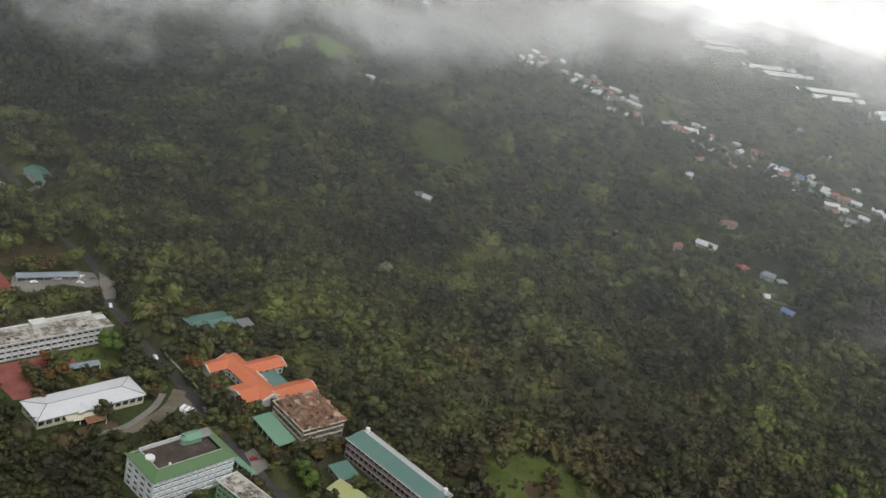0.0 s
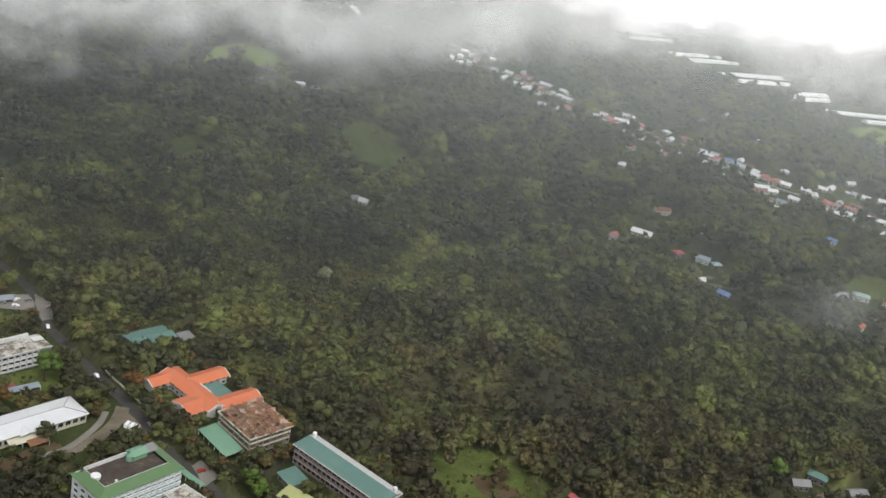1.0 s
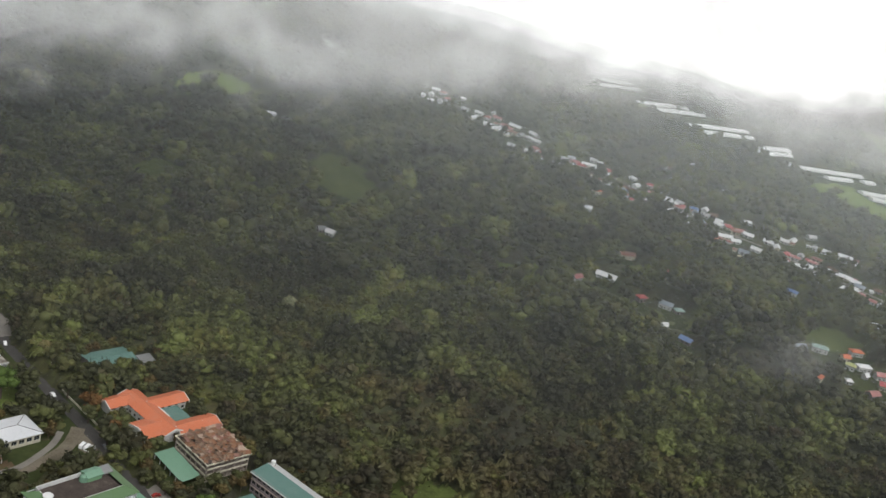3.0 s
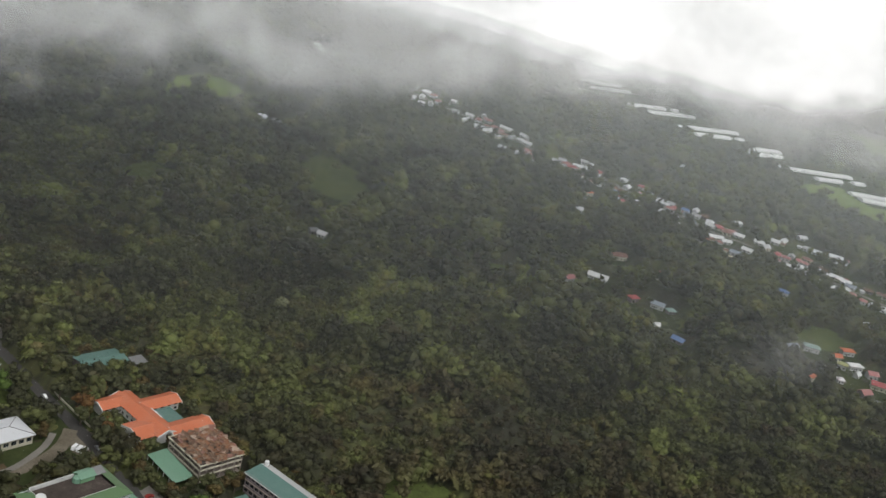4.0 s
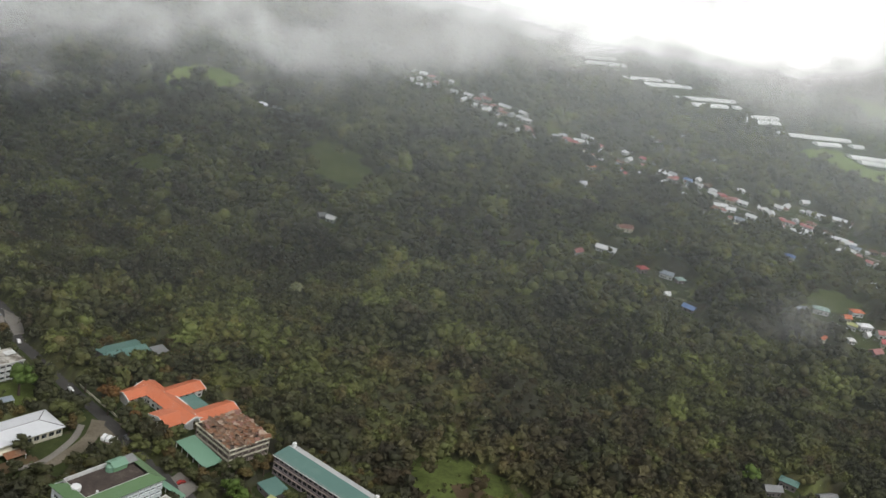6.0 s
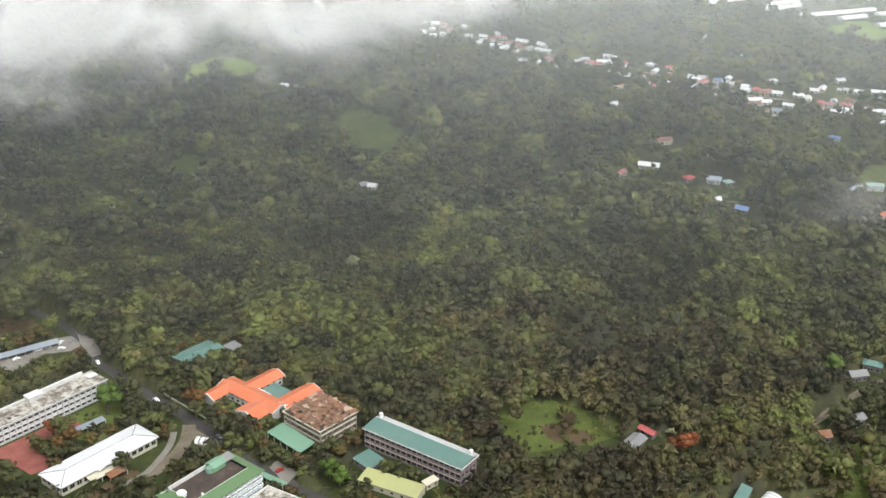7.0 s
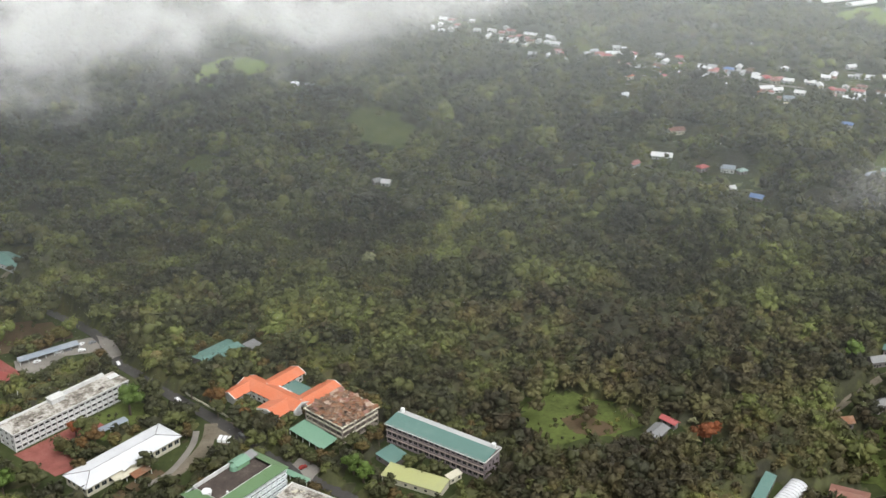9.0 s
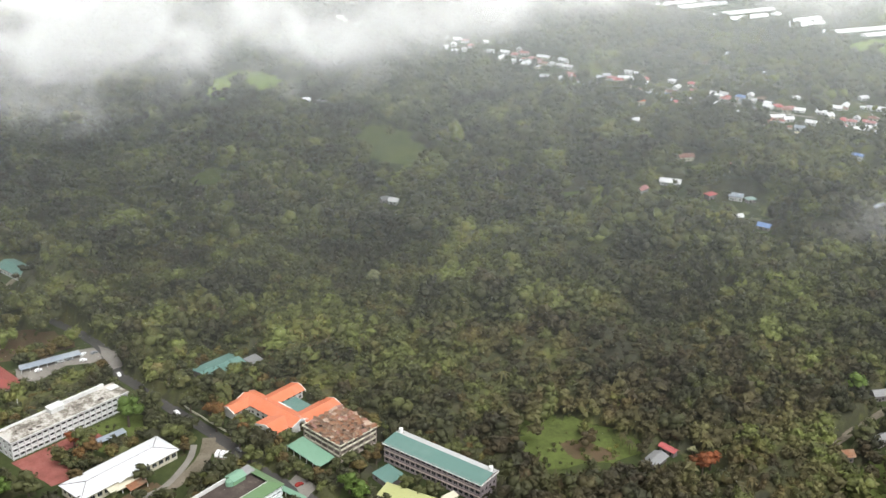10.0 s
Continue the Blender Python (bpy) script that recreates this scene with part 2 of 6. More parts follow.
M["r_bluegrey"] = sheet_metal("blue_grey_roof_sheet", (0.3, 0.345, 0.4), (0.46, 0.5, 0.54), (0.22, 0.22, 0.22), 0.45)
M["r_rust"] = sheet_metal("rusted_roof_sheet", (0.27, 0.125, 0.066), (0.32, 0.24, 0.17), (0.10, 0.052, 0.03), 1.0, rough=0.8)
M["r_tin"] = sheet_metal("pale_rusting_tin", (0.46, 0.33, 0.25), (0.52, 0.43, 0.35), (0.2, 0.09, 0.05), 0.9, rough=0.7)
M["r_umber"] = sheet_metal("brown_decayed_roof_sheet", (0.17, 0.1, 0.066), (0.3, 0.22, 0.16), (0.06, 0.035, 0.024), 1.0, rough=0.9)
M["r_terra"] = sheet_metal("faded_terracotta_roof", (0.3, 0.145, 0.11), (0.38, 0.26, 0.22), (0.18, 0.085, 0.065), 0.5)
M["r_pink"] = sheet_metal("faded_pink_roof_sheet", (0.47, 0.2, 0.19), (0.54, 0.36, 0.34), (0.2, 0.1, 0.085), 0.5)
M["glass"] = Nodes("window_glass").surface((0.02, 0.026, 0.03), 0.12, 0.0, 0.5)
# near-black: the shade inside rooms is put into this colour; also colours doors
M["dark"] = ground_stuff("interior_shade_and_doors", ((0.3, (0.015, 0.014, 0.013)), (0.7, (0.05, 0.045, 0.04))), 0.3, 2)
M["tank"] = plaster("tank_white", (0.85, 0.86, 0.86), (0.5, 0.5, 0.48), 0.2)
M["rubber"] = Nodes("tyre_rubber").surface((0.02, 0.02, 0.02), 0.8)
M["car_white"] = Nodes("white_car_paint").surface((0.75, 0.76, 0.77), 0.25, 0.0, 0.5)
M["car_red"] = Nodes("red_car_paint").surface((0.28, 0.035, 0.03), 0.25, 0.0, 0.5)
M["car_grey"] = Nodes("grey_car_paint").surface((0.3, 0.31, 0.33), 0.25, 0.3, 0.5)
M["plastic"] = ground_stuff("greenhouse_film", ((0.3, (0.88, 0.9, 0.9)), (0.7, (1.0, 1.0, 1.0))), 0.05, 0.8, 0.4)


def vapour_body(n, f, whiteness, through_it, glow=0.0):
    """Ends a vapour material: droplets that take the light where f is 1, clear air where it is 0. glow: emission added
    to the droplets.
    """
    n.mat.surface_render_method = "BLENDED"
    d = n.add("ShaderNodeBsdfDiffuse", Color=(*whiteness, 1))
    t = n.add("ShaderNodeBsdfTranslucent", Color=(*whiteness, 1))
    both = n.add("ShaderNodeMixShader", Fac=through_it)
    n.link(d.outputs[0], both.inputs[1])
    n.link(t.outputs[0], both.inputs[2])
    if glow:
        added_glow = n.add("ShaderNodeEmission", Color=(*whiteness, 1), Strength=glow)
        add = n.tree.nodes.new("ShaderNodeAddShader")
        n.link(both.outputs[0], add.inputs[0])
        n.link(added_glow.outputs[0], add.inputs[1])
        both = add
    clear = n.add("ShaderNodeBsdfTransparent")
    mixed = n.tree.nodes.new("ShaderNodeMixShader")
    n.link(f, mixed.inputs[0])
    n.link(clear.outputs[0], mixed.inputs[1])
    n.link(both.outputs[0], mixed.inputs[2])
    n.link(mixed.outputs[0], n.out.inputs["Surface"])
    return n.mat


def vapour(name, density, lo, hi, size, axes, stretch=(1, 1, 1), whiteness=(0.9, 0.9, 0.9), detail=5.0):
    """Thin mist that fades out along the given axes of its bank."""
    n = Nodes(name)
    gen = n.tree.nodes.new("ShaderNodeTexCoord")
    sep = n.tree.nodes.new("ShaderNodeSeparateXYZ")
    n.link(gen.outputs["Generated"], sep.inputs[0])
    v = n.coords(scale=stretch)
    f = n.span(n.noise(v, 1.0 / size, detail, 0.52, 0.35), lo, hi)
    for axis, start, end in axes:
        f = n.math("MULTIPLY", f, n.span(sep.outputs[axis], start, end))
    return vapour_body(n, n.math("MULTIPLY", f, density, True), whiteness, 0.5)


def cloud(name, density, size, start, full, ragged, holes, whiteness=(0.93, 0.94, 0.94), detail=5.0, through_it=0.15, glow=0.0, wide=8.4):
    """Low cloud with a torn lower edge. size: of its billows, in tenths of its sheet's height; start, full: how far above its edge it begins and is dense;
    holes: noise levels between which it opens; wide: its sheet's breadth."""
    n = Nodes(name)
    gen = n.tree.nodes.new("ShaderNodeTexCoord")
    sep = n.tree.nodes.new("ShaderNodeSeparateXYZ")
    n.link(gen.outputs["UV"], sep.inputs[0])
    own = n.tree.nodes.new("ShaderNodeUVMap")
    own.uv_map = "drift"
    move = n.tree.nodes.new("ShaderNodeVectorMath")
    move.operation = "ADD"
    n.link(n.coords("UV", (wide, 1.15, 1)), move.inputs[0])
    n.link(own.outputs["UV"], move.inputs[1])
    v = move.outputs[0]
    torn = n.noise(v, 1.0 / size, detail, 0.55, 0.25)
    e = n.math("ADD", n.math("SUBTRACT", sep.outputs[1], 0.5), n.math("MULTIPLY", n.math("SUBTRACT", torn, 0.5), ragged))
    f = n.span(e, start, full)
    if holes:
        f = n.math("MULTIPLY", f, n.span(n.noise(v, 0.7 / size, 4.5, 0.52, 0.3), *holes))
    f = n.math("MULTIPLY", f, n.span(sep.outputs[0], 0.0, 0.08))
    f = n.math("MULTIPLY", f, n.span(sep.outputs[0], 1.0, 0.92))
    return vapour_body(n, n.math("MULTIPLY", f, density, True), whiteness, through_it, glow)


# ---- building blocks ----
def part(name, bm, material, parent, label="", smooth=False):
    """Links a bmesh as one mesh object under a thing or a part."""
    me = bpy.data.meshes.new(name)
    bm.to_mesh(me)
    bm.free()
    if smooth:
        me.polygons.foreach_set("use_smooth", [True] * len(me.polygons))
    me.materials.append(material)
    ob = new(name, me)
    ob.parent = parent
    return tagged(ob, label)


def piece(name, mesh, parent, m, label=""):
    """One more object on a shared mesh."""
    ob = new(name, mesh)
    ob.parent = parent
    ob.matrix_basis = m
    return tagged(ob, label)


def mesh_of(name, bm, material):
    me = bpy.data.meshes.new(name)
    bm.to_mesh(me)
    bm.free()
    me.materials.append(material)
    return me


def thing(name, x, y, deg, label, category, group="", kind="", z=0.0):
    ob = new(name)
    ob.empty_display_size = 2.0
    ob.matrix_basis = pose(x, y, z, 0, 0, deg)
    return tagged(ob, label, category, group, kind)


def box(bm, x0, x1, y0, y1, z0, z1, m=None):
    p = [(x, y, z) for z in (z0, z1) for y in (y0, y1) for x in (x0, x1)]
    v = [bm.verts.new((m @ Vector(c)) if m else c) for c in p]
    for f in ((0, 2, 3, 1), (4, 5, 7, 6), (0, 1, 5, 4), (2, 6, 7, 3), (0, 4, 6, 2), (1, 3, 7, 5)):
        bm.faces.new([v[i] for i in f])


def boxes(*all_of_them):
    bm = bmesh.new()
    for b in all_of_them:
        box(bm, *b)
    return bm


def slab(bm, pts, thick):
    """A sheet of that thickness under a planar outline."""
    top = [bm.verts.new(p) for p in pts]
    low = [bm.verts.new((p[0], p[1], p[2] - thick)) for p in pts]
    bm.faces.new(top)
    bm.faces.new(low[::-1])
    for k in range(len(pts)):
        j = (k + 1) % len(pts)
        bm.faces.new((top[k], low[k], low[j], top[j]))


def gable_slopes(length, width, eave, rise, over=0.6, at=0.0, thick=0.18):
    """The two slopes of a gable roof along x, as two bmeshes; at shifts the ridge across."""
    out = []
    for side in (-1, 1):
        bm = bmesh.new()
        y = side * (width / 2 + over)
        drop = rise * over / (width / 2)
        x = length / 2 + over
        slab(bm, [(-x, y, eave - drop), (x, y, eave - drop), (x, at, eave + rise), (-x, at, eave + rise)][:: side * -1], thick)
        out.append(bm)
    return out


def gable_wall(length, width, eave, rise, at=0.0, base=0.0):
    """Walls of a house with gable ends along x."""
    bm = bmesh.new()
    half, w = length / 2, width / 2
    rings = []
    for x in (-half, half):
        rings.append([bm.verts.new(c) for c in ((x, -w, base), (x, w, base), (x, w, eave), (x, at, eave + rise), (x, -w, eave))])
    a, b = rings
    bm.faces.new(a[::-1])
    bm.faces.new(b)
    for k in range(5):
        j = (k + 1) % 5
        bm.faces.new((a[k], a[j], b[j], b[k]))
    return bm


def hip_roof(length, width, eave, rise, over=0.7, run=None):
    bm = bmesh.new()
    x, y = length / 2 + over, width / 2 + over
    run = width / 2 if run is None else run
    r = length / 2 - run
    low = [bm.verts.new(c) for c in ((-x, -y, eave), (x, -y, eave), (x, y, eave), (-x, y, eave))]
    und = [bm.verts.new((v.co.x, v.co.y, eave - 0.25)) for v in low]
    a, b = bm.verts.new((-r, 0, eave + rise)), bm.verts.new((r, 0, eave + rise))
    bm.faces.new((low[0], low[1], b, a))
    bm.faces.new((low[1], low[2], b))
    bm.faces.new((low[2], low[3], a, b))
    bm.faces.new((low[3], low[0], a))
    for k in range(4):
        j = (k + 1) % 4
        bm.faces.new((und[k], und[j], low[j], low[k]))
    bm.faces.new(und[::-1])
    return bm


def tube(bm, p, q, r0, r1, sides=8, caps=True):
    p, q = Vector(p), Vector(q)
    turn = (q - p).to_track_quat("Z", "Y").to_matrix()
    rings = []
    for c, r in ((p, r0), (q, r1)):
        rings.append([bm.verts.new(c + turn @ Vector((r * math.cos(a), r * math.sin(a), 0))) for a in (2 * math.pi * k / sides for k in range(sides))])
    for k in range(sides):
        j = (k + 1) % sides
        bm.faces.new((rings[0][k], rings[0][j], rings[1][j], rings[1][k]))
    if caps:
        bm.faces.new(rings[1])
        bm.faces.new(rings[0][::-1])


def side_frame(x, y, deg):
    """A frame on a wall: x along it, -y outwards."""
    return pose(x, y, 0, 0, 0, deg)


PANES = {}


def facade(parent, m, length, base, floors, storey, bays, wall_mat, name="facade", pier=0.7, sill=0.95, head=0.5, thick=0.45, glass="glass", shade=None, frame_mat="trim"):
    """A wall with real openings, a pane recessed in each. m: the wall's frame. shade: depth of a slanted sun fin at each opening."""
    bm = bmesh.new()
    half = length / 2
    step = length / bays
    top = base + floors * storey
    for f in range(floors):
        z = base + f * storey
        box(bm, -half, half, 0, thick, z, z + sill, m)
        box(bm, -half, half, 0, thick, z + storey - head, z + storey, m)
        for k in range(bays + 1):
            x = -half + k * step
            a, b = max(-half, x - pier / 2), min(half, x + pier / 2)
            box(bm, a, b, 0.002, thick - 0.002, z + sill, z + storey - head, m)
    wall = part(name, bm, M[wall_mat], parent)
    w, h = step - pier, storey - sill - head
    key = (round(w, 2), round(h, 2), glass, frame_mat)
    if key not in PANES:
        pm = boxes((-w / 2, w / 2, 0, 0.05, 0, h))
        PANES[key] = mesh_of("window", pm, M[glass])
        fm = bmesh.new()
        for b in ((-w / 2, w / 2, -0.05, 0, 0, 0.07), (-w / 2, w / 2, -0.05, 0, h - 0.07, h), (-w / 2, -w / 2 + 0.07, -0.05, 0, 0.07, h - 0.07),
                  (w / 2 - 0.07, w / 2, -0.05, 0, 0.07, h - 0.07), (-0.035, 0.035, -0.05, 0, 0.07, h - 0.07)):
            box(fm, *b)
        PANES[key, "f"] = mesh_of("window_frame", fm, M[frame_mat])
        if shade:
            sm = bmesh.new()
            box(sm, -w / 2, w / 2, -shade, 0, h * 0.62, h * 0.62 + 0.1)
            box(sm, w / 2 - 0.02, w / 2 + 0.16, -shade, 0, 0, h)
            PANES[key, "s"] = mesh_of("sun_fin", sm, M[wall_mat])
    for f in range(floors):
        for k in range(bays):
            at = m @ Matrix.Translation((-half + (k + 0.5) * step, thick * 0.6, base + f * storey + sill))
            win = piece("window", PANES[key], parent, at)
            piece("window_frame", PANES[key, "f"], win, Matrix())
            if shade and (key, "s") in PANES:
                piece("sun_fin", PANES[key, "s"], wall, m @ Matrix.Translation((-half + (k + 0.5) * step, 0, base + f * storey + sill)))
    return wall


CLEAR = []          # rectangles free of wild trees: x, y, half length, half width, degrees, free depth before it
LANES = []          # ways free of trees: points, half width
GLADES = []         # outlines of open ground, share of trees kept


def keep_clear(x, y, length, width, deg, margin=2.0, front=6.0):
    """front: how much more is free on the side that faces -y."""
    CLEAR.append((x, y, length / 2 + margin, width / 2 + margin, deg, front))


# ---- ground ----
def strip(name, pts, width, z, thick, mat, label, category, spread=None):
    """A way with kerb-like thickness along smooth points."""
    bm = bmesh.new()
    fine = []
    for k in range(len(pts) - 1):
        p0, p1, p2, p3 = (Vector(pts[min(max(i, 0), len(pts) - 1)]) for i in (k - 1, k, k + 1, k + 2))
        for s in range(6):
            t = s / 6
            fine.append(0.5 * ((2 * p1) + (p2 - p0) * t + (2 * p0 - 5 * p1 + 4 * p2 - p3) * t * t + (3 * p1 - p0 - 3 * p2 + p3) * t ** 3))
    fine.append(Vector(pts[-1]))
    rows = []
    for k, p in enumerate(fine):
        d = (fine[min(k + 1, len(fine) - 1)] - fine[max(k - 1, 0)]).normalized()
        s = Vector((-d.y, d.x))
        w = width / 2 * (1 + 0.04 * math.sin(k * 1.7))
        rows.append([bm.verts.new((*(p + s * o), h)) for o, h in ((w, z - thick), (w, z), (-w, z), (-w, z - thick))])
    for a, b in zip(rows, rows[1:]):
        for k in range(3):
            bm.faces.new((a[k], b[k], b[k + 1], a[k + 1]))
    ob = part(name, bm, M[mat], None)
    LANES.append((fine, width / 2 + 1.0))
    return tagged(ob, label, category, kind="structure")


def patch(name, pts, z, mat, label, category, wobble=1.0, kept=0.0, seed=1):
    """A piece of ground with an uneven outline round the given corners."""
    rng = random.Random(seed)
    bm = bmesh.new()
    ring = []
    for k in range(len(pts)):
        a, b = Vector(pts[k]), Vector(pts[(k + 1) % len(pts)])
        for s in range(5):
            p = a.lerp(b, s / 5) + Vector((rng.uniform(-1, 1), rng.uniform(-1, 1))) * wobble
            ring.append(p)
    top = [bm.verts.new((p.x, p.y, z)) for p in ring]
    low = [bm.verts.new((p.x, p.y, z - 0.3)) for p in ring]
    for k in range(len(ring)):
        j = (k + 1) % len(ring)
        bm.faces.new((low[k], low[j], top[j], top[k]))
    bm.faces.new(top)
    bmesh.ops.triangulate(bm, faces=[f for f in bm.faces if len(f.verts) > 4])
    bmesh.ops.recalc_face_normals(bm, faces=bm.faces)
    ob = part(name, bm, M[mat], None)
    GLADES.append(([(p.x, p.y) for p in ring], kept))
    return tagged(ob, label, category, kind="structure")


gbm = bmesh.new()
box(gbm, -7000, 7000, -7000, 7000, -1.0, 0.0)
tagged(part("ground", gbm, M["ground"], None), "dark green undergrowth and soil under the trees", "ground", kind="structure")

strip("road_main", [(-330, 742), (-262, 668), (-235, 642), (-211, 622), (-194, 603), (-182.6, 580), (-165.5, 561), (-138, 533), (-118, 514), (-104, 500)],
      7.2, 0.16, 0.3, "asphalt", "dark wet asphalt campus road between trees", "road")
strip("road_lower", [(-104, 500), (-84, 477), (-58.5, 453), (-36, 434), (0, 402)], 6.5, 0.165, 0.3, "asphalt", "grey asphalt road passing the green-roofed block", "road")

def road_wall():
    """A low pale wall along the campus road."""
    pts = [(-168, 571.5), (-146, 549), (-128, 531.5), (-110, 514.5), (-104, 508.5)]
    t = thing("roadside_wall", *pts[2], 0, "low pale concrete wall along the campus road", "wall")
    for (ax, ay), (bx, by) in zip(pts, pts[1:]):
        L = math.hypot(bx - ax, by - ay)
        ob = part("wall_panel", boxes((-L / 2 + 0.1, L / 2 - 0.1, -0.12, 0.12, 0, 1.1), (-L / 2 + 0.05, L / 2 - 0.05, -0.2, 0.2, 1.1, 1.22)), M["cream"], t)
        ob.matrix_basis = Matrix.Translation((-pts[2][0], -pts[2][1], 0)) @ pose((ax + bx) / 2, (ay + by) / 2, 0, 0, 0, math.degrees(math.atan2(by - ay, bx - ax)))


road_wall()
strip("driveway", [(-115, 506), (-114.5, 492), (-117, 480), (-124, 466), (-134, 455)], 7.0, 0.2, 0.3, "drive", "curved beige concrete driveway with pale kerbs", "driveway")
strip("walkway", [(-122, 499), (-122.5, 484), (-130, 462), (-140, 452)], 3.4, 0.26, 0.3, "concrete", "pale curved concrete walkway along the driveway", "path")
patch("forecourt", [(-114, 511), (-103, 507), (-100, 491), (-103, 485), (-109.5, 487)], 0.14, "drive", "worn paved forecourt beside the driveway", "paving", 0.6)
strip("side_path", [(-115, 474), (-107, 480), (-101, 484), (-95, 489)], 3.6, 0.13, 0.3, "drive", "short worn beige path beside the driveway", "path")
patch("red_court", [(-212, 482), (-181, 515), (-171, 507), (-193, 489), (-175, 471), (-186, 462)], 0.12, "redpave", "red paved courtyard between the school and the hall", "courtyard", 0.4)
patch("parking_lot", [(-240, 579), (-210, 604), (-197, 607), (-189, 590), (-212, 584), (-224, 564), (-236, 568)], 0.13, "concrete", "pale concrete parking area behind the school", "parking lot", 0.6)
patch("road_bend", [(-199, 609), (-187, 602), (-178, 584), (-184, 578), (-193, 594)], 0.19, "concrete", "pale worn concrete at the bend of the road", "paving", 0.5)
patch("lawn_west", [(-262, 556), (-243, 541), (-224, 527), (-218, 506), (-244, 500), (-285, 520)], 0.1, "grass", "mown green lawn beside the school", "lawn", 1.5, 0.04)
patch("lawn_school", [(-190, 505), (-163, 534), (-146, 521), (-168, 493)], 0.09, "grass", "lawn with shrubs between school and hall", "lawn", 1.5, 0.15)
patch("brown_plot", [(-262, 630), (-233, 629), (-212, 612), (-226, 592), (-262, 588)], 0.08, "soil", "brown scrubby plot beside the road", "bare ground", 3, 0.3)
patch("clearing", [(48, 525), (69, 531), (96, 520), (120, 505), (108, 487), (85, 480), (64, 476), (52, 497)], 0.09, "grass", "rough green clearing in the wood", "clearing", 5.5, 0.13)
patch("clearing_soil", [(73, 501), (80, 505), (89, 502), (97, 496), (103, 489), (96, 484), (87, 483), (79, 487), (74, 493)], 0.14, "soil", "bare brown earth in the clearing", "bare ground", 1.2, 0.05)
patch("grass_east", [(221, 474), (251, 494), (262, 470), (232, 425), (207, 440)], 0.09, "grass", "rough bright grass beside the wood", "grass", 3, 0.25)
patch("paved_yard", [(-69, 466), (-66, 472), (-54, 462), (-59, 451)], 0.2, "concrete", "stained concrete yard beside the covered walk", "yard", 0.4)
patch("hall_yard", [(-160, 440), (-138, 466), (-131, 462), (-150, 437)], 0.1, "soil", "bare worn ground in front of the hall", "yard", 1.5, 0.12)
strip("track_east", [(222, 500), (231, 508), (246, 521), (274, 541), (310, 560)], 4.6, 0.12, 0.3, "drive", "pale dirt track through the trees", "track")
strip("track_west", [(-281, 685), (-279, 706), (-264, 705)], 4.0, 0.12, 0.3, "drive", "pale dirt lane by the teal-roofed house", "track")
patch("pasture_far", [(-222, 1178), (-228, 1226), (-216, 1256), (-197, 1284), (-170, 1276), (-143, 1236), (-130, 1221), (-157, 1208), (-179, 1184), (-190, 1158), (-209, 1162)], 0.12, "field", "bright green pasture far off in the mist", "field", 4, 0.02)
patch("pasture_near", [(-249, 1124), (-245, 1154), (-231, 1177), (-219, 1159), (-222, 1128)], 0.12, "field", "small pale pasture before the larger one", "field", 4, 0.05)
patch("pasture_mist", [(-272, 1212), (-244, 1255), (-234, 1282), (-230, 1240), (-245, 1216)], 0.12, "field", "green pasture half hidden by mist", "field", 5, 0.05)
patch("pasture_east", [(-130, 1234), (-112, 1280), (-72, 1282), (-88, 1247), (-119, 1226)], 0.12, "meadow", "pale meadow beside the far pasture", "field", 4, 0.05)
patch("dry_strip", [(-210, 1100), (-209, 1117), (-184, 1112), (-183, 1098)], 0.12, "soil", "pale strip of dry ground in the wood", "bare ground", 2, 0.05)
patch("glade_west", [(-196, 898), (-190, 930), (-178, 942), (-152, 931), (-148, 913), (-170, 884)], 0.12, "meadow", "small green glade in the wood", "glade", 4, 0.03)
patch("glade_middle", [(-58, 1040), (-44, 1080), (-12, 1062), (14, 1006), (36, 975), (-9, 945), (-41, 975)], 0.12, "meadow", "broad green glade in the wood", "glade", 8, 0.04)
patch("glade_east", [(392, 871), (412, 908), (441, 922), (460, 897), (427, 866)], 0.12, "meadow", "green clearing below the ring pavilion", "glade", 5, 0.06)
patch("glade_strip", [(90, 905), (140, 890), (170, 860), (120, 870)], 0.12, "meadow", "green strip in the wood", "glade", 5, 0.2)
patch("greenhouse_field", [(564, 1430), (603, 1482), (655, 1504), (664, 1460), (668, 1430), (740, 1432), (760, 1380), (684, 1338), (652, 1360), (600, 1408)], 0.12, "field", "bright green field beside the greenhouses", "field", 6, 0.03)
patch("field_beyond", [(800, 1780), (960, 1840), (980, 1980), (820, 1960)], 0.12, "field", "pale green field far beyond the greenhouses", "field", 15, 0.03)
strip("village_road", [(44, 1434), (115, 1382), (156, 1349), (190, 1304), (222, 1268), (262, 1262), (287, 1232), (312, 1207), (361, 1160), (380, 1138), (402, 1128), (430, 1113), (462, 1083), (487, 1066), (511, 1047), (538, 1024), (600, 960)],
      5.0, 0.16, 0.3, "concrete", "pale grey village road lined with small houses", "road")



